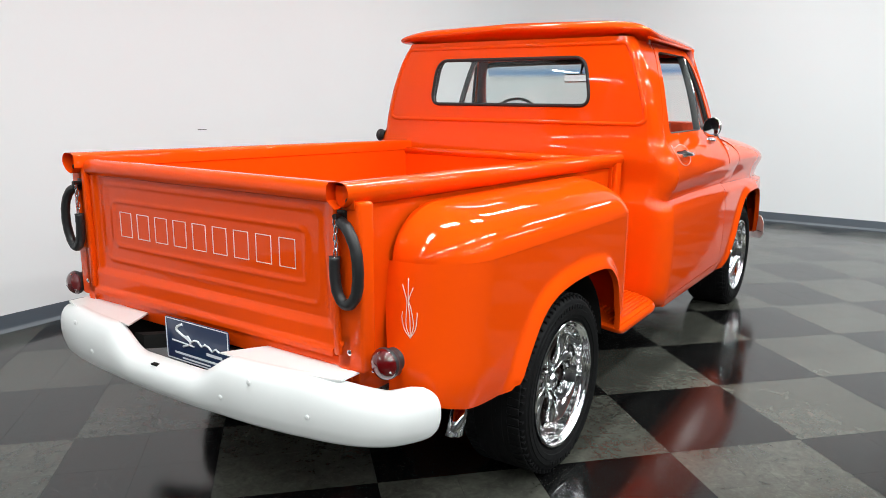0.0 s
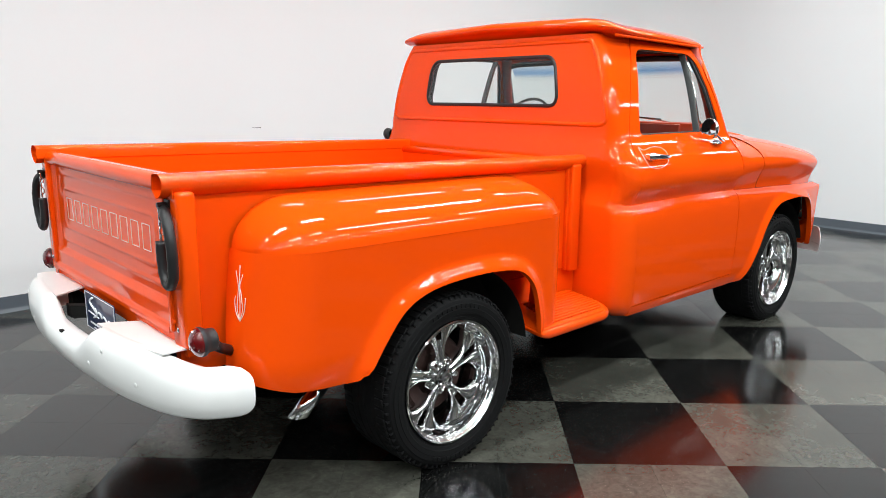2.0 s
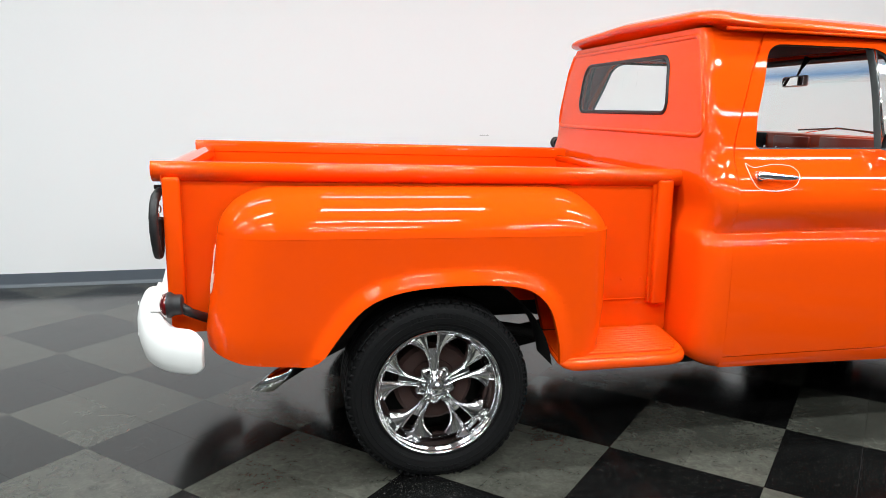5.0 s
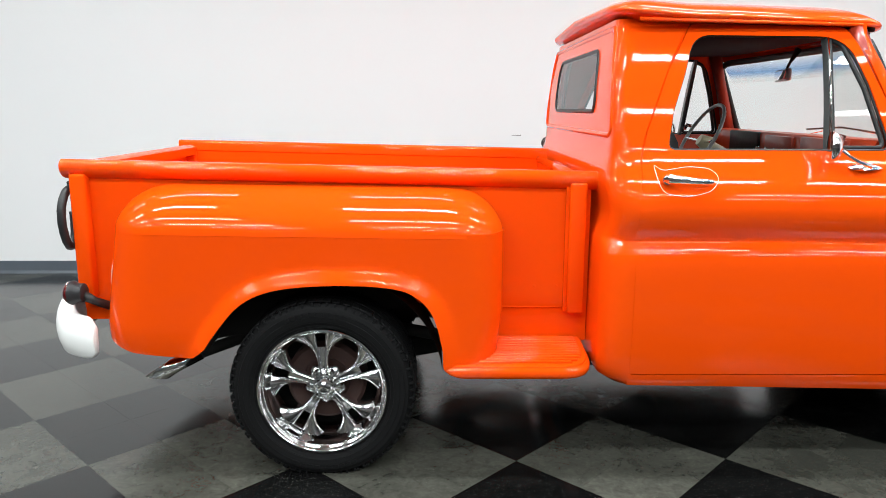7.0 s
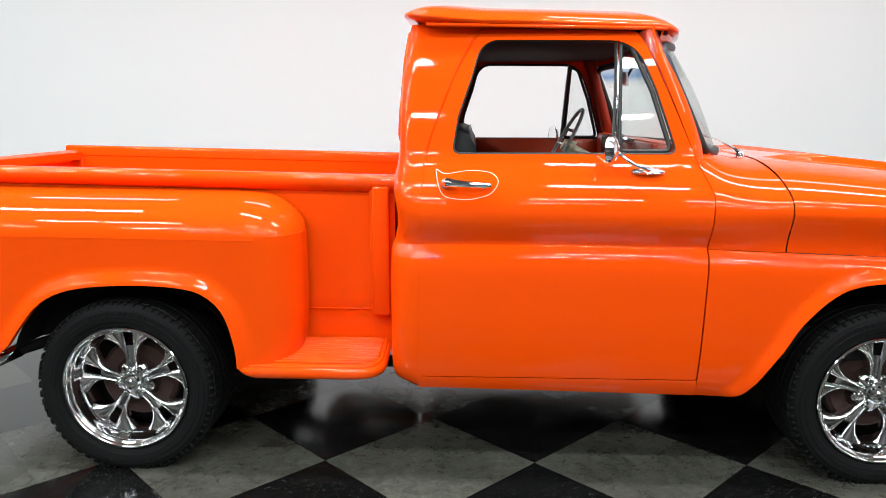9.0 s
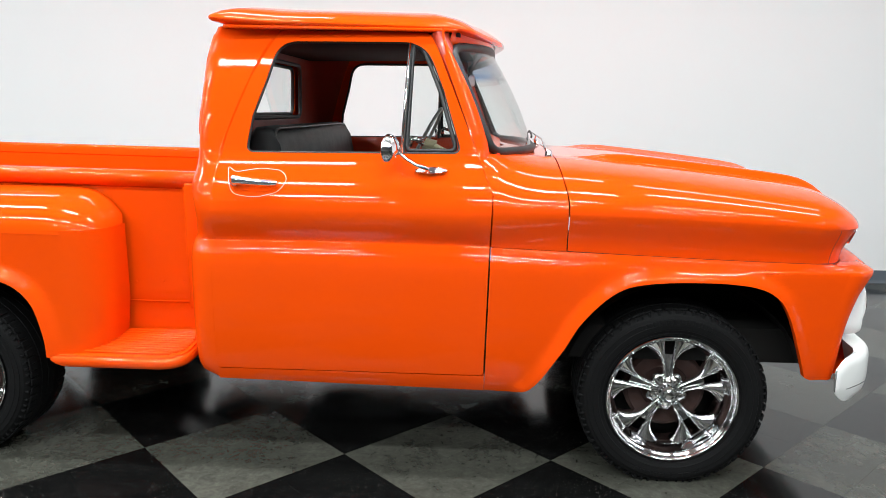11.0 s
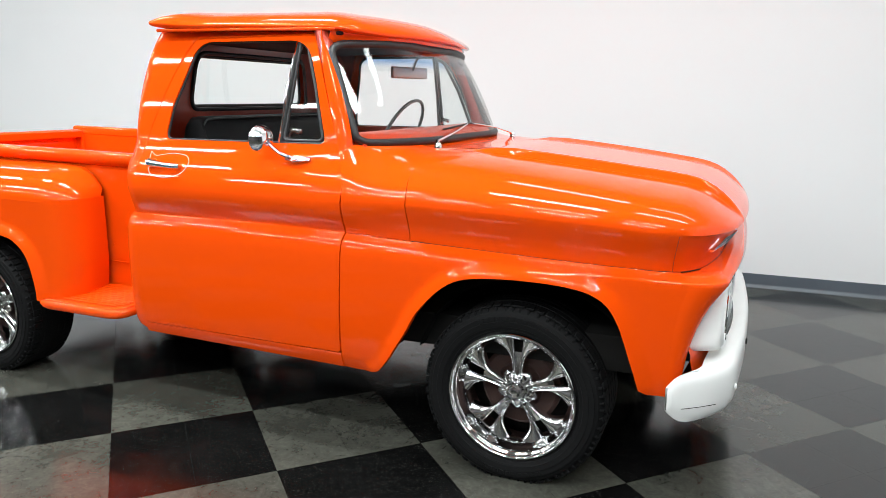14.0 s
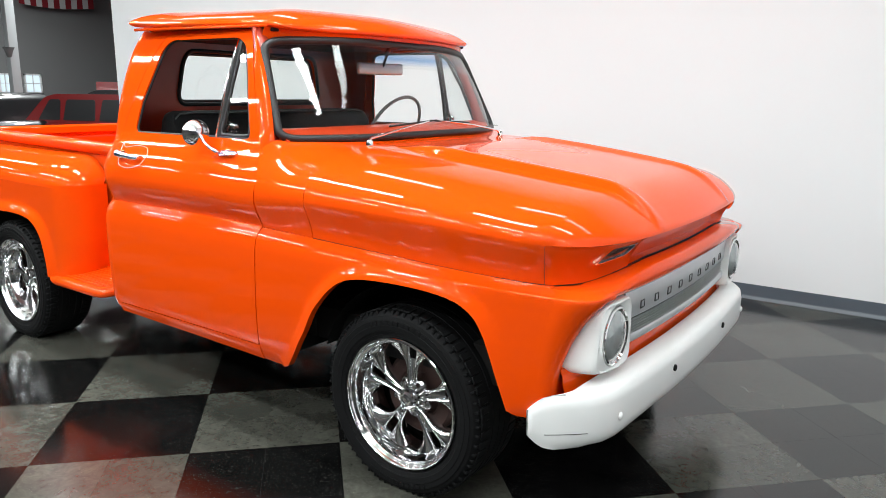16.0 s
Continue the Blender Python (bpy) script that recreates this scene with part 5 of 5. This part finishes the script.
# arms that carry the rear axle
for s_ in (-1, 1):
    bm = bmesh.new()
    a, b = Vector((0, s_ * .46, .315)), Vector((1.30, s_ * .20, .47))
    rows = []
    for p, hh in ((a, .045), (a.lerp(b, .5), .042), (b, .038)):
        rows.append([p + Vector((0, dy, dz)) for dy, dz in ((-.03, -hh), (.03, -hh), (.03, hh), (-.03, hh))])
    part("trailing_arm", loft(rows, close=True, caps=True), UNDER, truck)
for name_, b_, bev in [
        ("floor_pan", (1.20, -.86, .40, 2.36, .86, .46), .01), ("engine_bay", (2.41, -.80, .46, 3.5, .80, .60), .01), ("firewall", (2.30, -.80, .461, 2.40, .80, 1.08), .01), ("cab_crossbar", (1.10, -.74, .42, 1.135, .74, .62), .004)] + [
        ("crossmember", (x, -.399, z_, x + .08, .399, z_ + .08), .006) for x, z_ in ((-.6, .53), (1.0, .42))]:
    bm = bmesh.new()
    box(bm, *b_, bev)
    part(name_, bm, UNDER, truck)
for x in (0, 2.945):
    bm = bmesh.new()
    rod(bm, (x, -.70, HUB_Z), (x, .70, HUB_Z), .045, 14)
    if x == 0:
        lathe(bm, [(.001, -.16), (.10, -.12), (.14, 0), (.10, .12), (.001, .16)], 20, "X", (0, 0, HUB_Z))
    part("axle", bm, UNDER, truck)
bm = bmesh.new()
ex = [Vector(p) for p in ((-.28, -.62, .50), (-.40, -.70, .472), (-.50, -.76, .448), (-.595, -.80, .408), (-.655, -.820, .370))]
tube(bm, ex[2:], [.028, .030, .031], 20)
for v in bm.verts:
    if (v.co - ex[-1]).length < .035:
        v.co += (ex[-1] - ex[-2]).normalized() * 1.3 * (v.co.z - ex[-1].z)
pipe = part("exhaust_tip", bm, CHROME, truck, "chrome slash cut exhaust tip", soft=50)
bm = bmesh.new()
tube(bm, [ex[-1] - (ex[-1] - ex[-2]) * .4, ex[-1] + (ex[-1] - ex[-2]) * .03], .0265, 16)
for v in bm.verts:
    if (v.co - ex[-1]).length < .03:
        v.co += (ex[-1] - ex[-2]).normalized() * 1.3 * (v.co.z - ex[-1].z)
part("bore", bm, UNDER, pipe)
bm = bmesh.new()
tube(bm, ex[:3] + [ex[2].lerp(ex[3], .2)], .024, 14)
part("tail_pipe", bm, UNDER, pipe)
both(pipe)


# wheels


def wheel(cx_, face):
    """Tyre pressed flat on the floor, deep chrome rim, five spokes of two fins each, six nuts, rusty drum behind. The outer side is at -y."""
    c = (cx_, face, HUB_Z)

    def stand(bm_):
        for v in bm_.verts:
            v.co.z = max(v.co.z, .0015 + .02 * max(0, (abs(v.co.y - face - .12) - .12)))

    q = TYRE_R - .3695
    bm = bmesh.new()
    lathe(bm, [(.247, .24), (.243, .03), (.249, .006), (.254, -.001), (.262, -.005), (.264, -.009), (.276, -.014), (.278, -.0175), (.298, -.021), (.300, -.019), (.318, -.020), (.320, -.0165), (.345 + q, -.013), (.356 + q, -.002), (.3625 + q, .012), (.3665 + q, .034), (.369 + q, .08), (.3695 + q, .13),
               (.369 + q, .18), (.3665 + q, .226), (.355 + q, .258), (.32, .272), (.28, .262)], 96, "Y", c)
    stand(bm)
    w = part("wheel", bm, RUBBER, truck, "black tyre on a deep chrome wheel", soft=25)
    bm = bmesh.new()
    for k in range(68):
        a = 2 * math.pi * (k + .2 * math.sin(k * 5.1)) / 68
        for y0, y1 in ((.004, .052), (.190, .240)):
            box(bm, -.0138, y0, .3625 + q, .0138, y1, .3712 + q, .0025, 1, Matrix.Translation(c) @ Matrix.Rotation(a, 4, "Y"))
        box(bm, -.0045, -.0085, .344 + q, .0045, .006, .3645 + q, .0015, 1, Matrix.Translation(c) @ Matrix.Rotation(a, 4, "Y"))
    for rr in (.085, .125, .165):
        lathe(bm, [(.366 + q, rr - .014), (.3708 + q, rr - .011), (.3708 + q, rr + .011), (.366 + q, rr + .014)], 72, "Y", c)
    stand(bm)
    part("tread", bm, RUBBER, w)
    # raised bars for the sidewall print
    for base in (90, 270):
        bm = bmesh.new()
        for k in range(-5, 6):
            m_ = Matrix.Translation(c) @ Matrix.Rotation(radians(base + k * 4.6), 4, "Y")
            box(bm, .301, -.0225, -.0085, .317, -.0185, .0085, .001, 1, m_)
        part("sidewall_print", bm, RUBBER, w)
    bm = bmesh.new()
    lathe(bm, [(.246, .012), (.2515, -.002), (.2515, -.010), (.2485, -.0135), (.244, -.014), (.2405, -.011), (.2385, -.004), (.236, .000), (.231, .003), (.2275, .008), (.2255, .016), (.2235, .030), (.220, .046), (.2135, .060), (.207, .072), (.2035, .09), (.200, .125), (.198, .155), (.205, .17), (.236, .20)], 96, "Y", c)
    rim = part("rim", bm, CHROME, w, "polished chrome deep dish rim")
    # spokes: each a pair of fins, close at the hub, that sweep apart along the rim and leave rounded windows between the spokes
    for s in range(5):
        base = math.pi / 2 + 2 * math.pi * s / 5 + (.0 if cx_ > 1 else .07)
        bm = bmesh.new()
        for side in (-1, 1):
            g_ = []
            for k in range(19):
                t = k / 18
                r = .034 + t * .1825
                hook = max(0, (t - .40) / .60)
                a_ = .0035 + .0165 * t ** 1.4
                b_ = .0175 + .0215 * t + .088 * hook ** 2.2
                dep = .064 - .004 * t + .008 * math.sin(math.pi * t)
                row = []
                for f, dd in ((0, .032), (0, .012), (.08, .0045), (.25, -.0025), (.48, -.0055), (.72, -.0025), (.90, .0045), (1, .013), (1, .036)):
                    an = base + side * (a_ + (b_ - a_) * f) / max(r, .05)
                    row.append(bm.verts.new((c[0] + r * math.cos(an), c[1] + dep + dd + .006 * hook ** 2 * f, c[2] + r * math.sin(an))))
                g_.append(row)
            for i in range(18):
                for j in range(8):
                    bm.faces.new((g_[i][j], g_[i][j + 1], g_[i + 1][j + 1], g_[i + 1][j]))
        # floor of the slot between the fins
        web = []
        for k in range(9):
            t = .62 * k / 8
            r, half = .034 + t * .1825, .005 + .0155 * t ** 1.3
            web.append([bm.verts.new((c[0] + r * math.cos(base) - f * half * math.sin(base), c[1] + .080 + .022 * t * t, c[2] + r * math.sin(base) + f * half * math.cos(base))) for f in (-1, -.4, .4, 1)])
        for i in range(8):
            for j in range(3):
                bm.faces.new((web[i][j], web[i][j + 1], web[i + 1][j + 1], web[i + 1][j]))
        bmesh.ops.recalc_face_normals(bm, faces=bm.faces)
        part("spoke", bm, CHROME, w, soft=50)
    # scalloped flange that carries the nuts
    rows = []
    for f, dd in ((1.0, .092), (1.0, .084), (.95, .077), (.75, .068), (.45, .060)):
        rows.append([(c[0] + f * (.062 + .022 * abs(math.sin(2.5 * (a - math.pi / 2))) ** 2.2) * math.cos(a), c[1] + dd, c[2] + f * (.062 + .022 * abs(math.sin(2.5 * (a - math.pi / 2))) ** 2.2) * math.sin(a)) for a in [2 * math.pi * k / 60 for k in range(60)]])
    part("hub_flange", loft(rows, close=True), CHROME, w)
    bm = bmesh.new()
    lathe(bm, [(.046, .068), (.043, .056), (.037, .053), (.034, .045), (.033, .038), (.026, .031), (.022, .033), (.014, .029), (.001, .028)], 10, "Y", c)
    part("hub_cap", bm, CHROME, w, "faceted chrome hub cap", soft=20)
    for k in range(6):
        a = 2 * math.pi * k / 6
        bm = bmesh.new()
        lathe(bm, [(.0112, .075), (.0112, .053), (.0085, .047), (.001, .046)], 6, "Y", (c[0] + .060 * math.cos(a), c[1], c[2] + .060 * math.sin(a)))
        part("wheel_nut", bm, CHROME, w, soft=20)
    bm = bmesh.new()
    lathe(bm, [(.001, .118), (.09, .118), (.095, .112), (.145, .112), (.152, .12), (.160, .128), (.160, .19), (.001, .19)], 40, "Y", c)
    part("brake_drum", bm, RUST, w, "rusty brown brake drum")
    bm = bmesh.new()
    lathe(bm, [(.232, .20), (.16, .205), (.001, .205)], 40, "Y", c)
    part("backing", bm, UNDER, w)
    return w


for x in (0.003, 2.932):
    both(wheel(x, -.898 if x < 1 else -.9015))

# cab details: back window gasket, pressed frame on the back, handles, mirrors, vent windows
bm = bmesh.new()
tube(bm, [Vector(cab_back(u, z)) + Vector((.001, 0, 0)) for u, z in window_hole], .0095, 8, True)
part("back_window_gasket", bm, BLACK, cab, "black rubber window gasket")
bm = sheet(window_hole, lambda u, z: Vector(cab_back(u, z)) + Vector((-.003, 0, 0)), .1, .1, flange=0)
bw = part("back_window", bm, CLEAR, cab)
bw.visible_shadow = False
bm = bmesh.new()
tube(bm, [Vector(cab_back(u, z)) + Vector((.0055, 0, 0)) for u, z in rounded([(-1.02, 1.312, .09), (1.02, 1.312, .09), (1.07, 1.712, .10), (-1.07, 1.712, .10)], 8)], .0125, 10, True)
part("pressed_bead", bm, ORANGE, cab)

# fuel filler cap behind the far door
bm = bmesh.new()
lathe(bm, [(.030, -.02), (.030, .012), (.036, .016), (.037, .030), (.033, .036), (.012, .039), (.001, .039)], 24, "Y", (1.112, FLANK(1.205) - .02, 1.205))
part("fuel_cap", bm, BLACK, truck, "round black fuel filler cap")

# door furniture
bm = bmesh.new()
py = lambda x, z, d=0.0: Vector((x, -flank(x, z) - d, z))
tube(bm, [py(1.262, 1.163, .020), py(1.275, 1.165, .030), py(1.30, 1.163, .034), py(1.36, 1.158, .034), py(1.41, 1.155, .030), py(1.432, 1.154, .020)], [.012, .020, .0155, .0125, .012, .009], 14)
rod(bm, py(1.272, 1.162, -.004), py(1.272, 1.162, .026), .019, 18)
rod(bm, py(1.424, 1.154, -.004), py(1.424, 1.154, .022), .008, 12)
part("door_handle", bm, CHROME, door, "chrome pull door handle with push button")
# hollow behind the handle
bm = bmesh.new()
rows = []
for f, d in ((1.0, .0012), (.9, .0005), (.6, -.002), (.2, -.003)):
    rows.append([py(1.355 + .075 * f * math.cos(a), 1.148 + .03 * f * math.sin(a), d) for a in [2 * math.pi * k / 24 for k in range(24)]])
bm.free()
part("handle_cup", loft(rows, close=True), ORANGE, door)
stripe = rounded([(1.232, 1.212, .01), (1.262, 1.190, .02), (1.30, 1.196, .02), (1.36, 1.206, .03), (1.44, 1.198, .04), (1.468, 1.168, .03), (1.44, 1.122, .04), (1.35, 1.098, .05), (1.262, 1.112, .03), (1.243, 1.150, .02)], 4)
bm = bmesh.new()
tube(bm, [py(x, z, .0002) for x, z in stripe], .0014, 6, True)
part("pinstripe", bm, PINSTRIPE, door, "thin cream pinstripe round the handle")
# mirror on an arm
bm = bmesh.new()
mc = Vector((1.862, -.932, 1.280))
m_ = Matrix.Translation(mc) @ Euler((0, 0, radians(-19))).to_matrix().to_4x4()
lathe(bm, [(.001, .030), (.020, .028), (.040, .019), (.053, .006), (.0575, -.006), (.0575, -.011), (.055, -.014), (.050, -.012), (.001, -.009)], 40, "X")
bmesh.ops.transform(bm, matrix=m_, verts=bm.verts)
mirror = part("side_mirror", bm, CHROME, door, "round chrome mirror on a curved arm")
bm = bmesh.new()
tube(bm, [mc + Vector((.026, .0, -.006)), mc + Vector((.055, -.006, -.032)), mc + Vector((.092, -.008, -.054)), mc + Vector((.140, -.006, -.070))], [.0075, .006, .0065, .009], 10)
part("arm", bm, CHROME, mirror)
bm = bmesh.new()
rows = [[py(2.018 + .060 * f * math.cos(a) - .012 * f, 1.204 + .014 * f * math.sin(a), d) for a in [2 * math.pi * k / 24 for k in range(24)]] for f, d in ((1.05, -.002), (1.0, .008), (.75, .016), (.3, .019), (.02, .0195))]
bm.free()
part("foot", loft(rows, close=True), CHROME, mirror)
# window frame, vent window post and glass
bm = bmesh.new()
tube(bm, [py(x, z, -.014) for x, z in door_window], .0065, 8, True)
part("window_channel", bm, BLACK, door, "black rubber window channel")
rows = []
for z in np.linspace(1.258, 1.682, 7):
    p = py(1.891 + .020 * (z - 1.258) / .424, z, -.010)
    rows.append([p + Vector((a, b, 0)) for a, b in ((-.007, .002), (-.004, -.003), (.004, -.003), (.007, .002), (.007, .036), (-.007, .036))])
part("vent_post", loft(rows, close=True, caps=True), POST_GREY, door, "grey satin vent window post")
bm = bmesh.new()
tube(bm, [py(1.891, 1.264, -.006), py(1.901, 1.47, -.006), py(1.911, 1.678, -.006)], .0045, 8)
part("post_trim", bm, CHROME, door)
vent = rounded([(1.908, 1.272, .02), (2.098, 1.272, .03), (2.032, 1.49), (1.962, 1.655, .05), (1.921, 1.668, .01)], 4)
bm = bmesh.new()
tube(bm, [py(x, z, -.020) for x, z in vent], .009, 8, True)
part("vent_gasket", bm, BLACK, door, "black rubber vent window gasket")
bm = sheet(vent, lambda x, z: py(x, z, -.022), .2, .1, flange=0)
vg = part("vent_glass", bm, CLEAR, door)
vg.visible_shadow = False
bm = bmesh.new()
tube(bm, [py(1.912, 1.292, -.04), py(1.925, 1.318, -.045), py(1.965, 1.306, -.045)], [.014, .011, .013], 8)
part("vent_latch", bm, CHROME, door)
bm = bmesh.new()
box(bm, 1.22, -.855, .55, 2.20, -.835, 1.262, .006)
part("door_card", bm, DASH_RED, door, "orange red painted inner door panel")

# cab lining, headliner, seat, dash, steering wheel, mirror inside


def lining(u, z):
    p = Vector(cab_back(u, z))
    return Vector((p.x + .035, p.y * .955, z))


bm = sheet([(-2.9, .50), (2.9, .50), (2.9, 1.715), (-2.9, 1.715)], lining, .25, .06, [rounded([(-.67, 1.395, .07), (.67, 1.395, .07), (.68, 1.65, .08), (-.68, 1.65, .08)], 6)], flange=0)
part("cab_lining", bm, MAROON, truck, "dark red painted cab lining")
bm = bmesh.new()
tube(bm, [lining(u, z) + Vector((.004, 0, 0)) for u, z in rounded([(-.68, 1.385, .07), (.68, 1.385, .07), (.69, 1.66, .08), (-.69, 1.66, .08)], 6)], .0105, 8, True)
part("inner_gasket", bm, BLACK, truck, "black rubber gasket inside the back window")
HEADLINER = plain("dark_headliner_cloth", (0.022, 0.010, 0.009), 0.95, spec=0.1, var=0.2)
bm = bmesh.new()
box(bm, 1.14, -.700, 1.70, 2.10, .700, 1.716, .004)
part("headliner", bm, HEADLINER, truck, "dark headliner")
for s_ in (-1, 1):
    bm = bmesh.new()
    tube(bm, [(2.175, s_ * .800, 1.25), (2.125, s_ * .772, 1.42), (2.070, s_ * .738, 1.58), (2.020, s_ * .700, 1.715)], [.036, .032, .030, .036], 10)
    part("inner_pillar", bm, MAROON, truck, "dark red painted inner windshield pillar")
bm = bmesh.new()
box(bm, 1.12, -.86, .47, 2.35, .86, .50)
part("cab_floor", bm, SEAT_BLACK, truck)
bm = bmesh.new()
seat_sec = [(1.22, .80), (1.20, 1.0), (1.225, 1.25), (1.245, 1.325), (1.27, 1.352), (1.31, 1.358), (1.345, 1.345), (1.365, 1.31), (1.385, 1.20), (1.40, 1.05), (1.43, .98), (1.80, .97), (1.83, .94), (1.83, .85), (1.80, .80)]
ysl = [-.70, -.69, -.66, -.3, 0, .3, .66, .69, .70]
sc_ = [.90, .96, 1, 1, 1, 1, 1, .96, .90]
bm.free()
bm = loft([[(1.5 + (x - 1.5) * s_, y, 1.05 + (z - 1.05) * s_) for x, z in seat_sec] for y, s_ in zip(ysl, sc_)], close=True, caps=True)
seat = part("bench_seat", bm, SEAT_BLACK, truck, "black vinyl bench seat with pale piping")
bm = bmesh.new()
tube(bm, [(1.404, -.694, 1.00), (1.386, -.696, 1.18), (1.366, -.694, 1.27), (1.356, -.684, 1.32), (1.352, -.655, 1.342)] + [(1.352, y, 1.347) for y in np.linspace(-.6, .6, 10)] + [(1.352, .655, 1.342), (1.356, .684, 1.32), (1.366, .694, 1.27)], .0045, 6)
part("piping", bm, POST_GREY, seat, "pale seat piping")
# dash
bm = bmesh.new()
dash_sec = [(2.26, 1.262), (2.20, 1.290), (2.14, 1.302), (2.105, 1.296), (2.095, 1.28), (2.10, 1.20), (2.11, 1.10), (2.14, 1.02), (2.25, 1.0)]
bm.free()
bm = loft([[(x, y, z) for x, z in dash_sec] for y in (-.79, -.4, 0, .4, .79)], close=True, caps=True)
dash = part("dashboard", bm, DASH_RED, truck, "orange red painted dashboard with black gauge cluster")
for y0, y1, z0, z1, mt in ((.20, .56, 1.17, 1.295, SEAT_BLACK), (-.16, .12, 1.17, 1.285, MAROON), (-.62, -.24, 1.14, 1.29, MAROON)):
    bm = bmesh.new()
    box(bm, 2.082, y0, z0, 2.11, y1, z1, .008)
    part("dash_panel", bm, mt, dash)
for y in (.16, .06, -.03, -.20):
    bm = bmesh.new()
    lathe(bm, [(.014, 0), (.012, -.022), (.001, -.024)], 14, "X", (2.085, y, 1.215))
    part("knob", bm, CHROME, dash)
# steering wheel
sc = Vector((1.848, .38, 1.250))
tilt = Euler((0, radians(-62), 0)).to_matrix()
bm = bmesh.new()
tube(bm, [sc + tilt @ Vector((.205 * math.cos(a), .205 * math.sin(a), 0)) for a in [2 * math.pi * k / 72 for k in range(72)]], [.0085 + .0018 * (k % 2) for k in range(72)], 8, True)
GREY_WHEEL = plain("grey_wheel_rim", (0.30, 0.30, 0.29), 0.35)
steer = part("steering_wheel", bm, GREY_WHEEL, truck, "grey ribbed steering wheel")
bm = bmesh.new()
for a in (0, 180):
    tube(bm, [sc + tilt @ Vector((0, (1 if a else -1) * q, -.03 + .03 * q / .2)) for q in (.02, .08, .14, .2)], .008, 8)
part("spoke", bm, CHROME, steer)
bm = bmesh.new()
rod(bm, sc + tilt @ Vector((0, 0, -.30)), sc + tilt @ Vector((0, 0, -.05)), .028, 16)
rod(bm, sc + tilt @ Vector((0, 0, -.06)), sc + tilt @ Vector((0, 0, .0)), .045, 20, .03)
part("column", bm, IVORY, steer, "ivory steering column")
# inside mirror
turn = Matrix.Translation((2.087, -.01, 1.568)) @ Matrix.Rotation(radians(-14), 4, "Z")
bm = bmesh.new()
box(bm, -.012, -.135, -.028, .012, .135, .028, .010, 3, turn)
im = part("inside_mirror", bm, SILVER, truck, "grey inside mirror on a stalk")
bm = bmesh.new()
tube(bm, [(2.095, 0, 1.575), (2.12, 0, 1.63), (2.155, 0, 1.69)], [.006, .007, .018], 8)
part("stalk", bm, BLACK, im)
bm = bmesh.new()
box(bm, -.0145, -.127, -.021, -.0125, .127, .021, .0005, 1, turn)
part("mirror_glass", bm, MIRROR, im, "silvered mirror glass")
# wipers
for y0, y1 in ((-.52, -.03), (.53, .05)):
    bm = bmesh.new()
    a = Vector((2.463, y0, 1.244))
    e = screen(y1 / .82, .115, .016)
    tube(bm, [a, a + Vector((-.012, .02 * (1 if y1 > y0 else -1), .022)), a.lerp(e, .5) + Vector((.012, 0, .014)), e], [.007, .006, .0045, .003], 8)
    lathe(bm, [(.016, -.012), (.015, .008), (.009, .018), (.001, .019)], 12, "Z", a)
    wp = part("wiper", bm, CHROME, truck, "bright wiper arm with a black blade")
    bm = bmesh.new()
    tube(bm, [screen((y0 + (y1 - y0) * (.42 + .72 * k / 6)) / .82, .085 + .04 * k / 6, .012) for k in range(7)], .0045, 6)
    part("blade", bm, BLACK, wp)

# flame pinstripe on the fender's tail
bm = bmesh.new()
for pts in ([(0, .738), (-.016, .762), (-.022, .795), (-.018, .815)], [(0, .738), (-.010, .775), (-.004, .825), (-.002, .850), (-.012, .895)], [(0, .738), (.004, .80), (.003, .85), (.010, .915)], [(0, .738), (.013, .775), (.010, .825), (.005, .850), (.022, .888)], [(0, .738), (.018, .765), (.026, .80), (.028, .815)]):
    c = curve_through(pts, 5)
    tube(bm, [Vector(rear_fender(-.850 + u * .85, z - .004)) + Vector((-.001, -.001, 0)) for u, z in c], .0015, 5)
part("flame_pinstripe", bm, PINSTRIPE, rfender, "cream flame pinstripe")

for o in (door, rocker, fender, rfender, pillar):
    both(o)
both(bed_side).location.z += .016

# the truck stands a little askew to the wall
truck.matrix_basis = Matrix.Translation((-.5, 0, 0)) @ Matrix.Rotation(radians(0.5), 4, "Z") @ Matrix.Translation((.5, 0, 0))
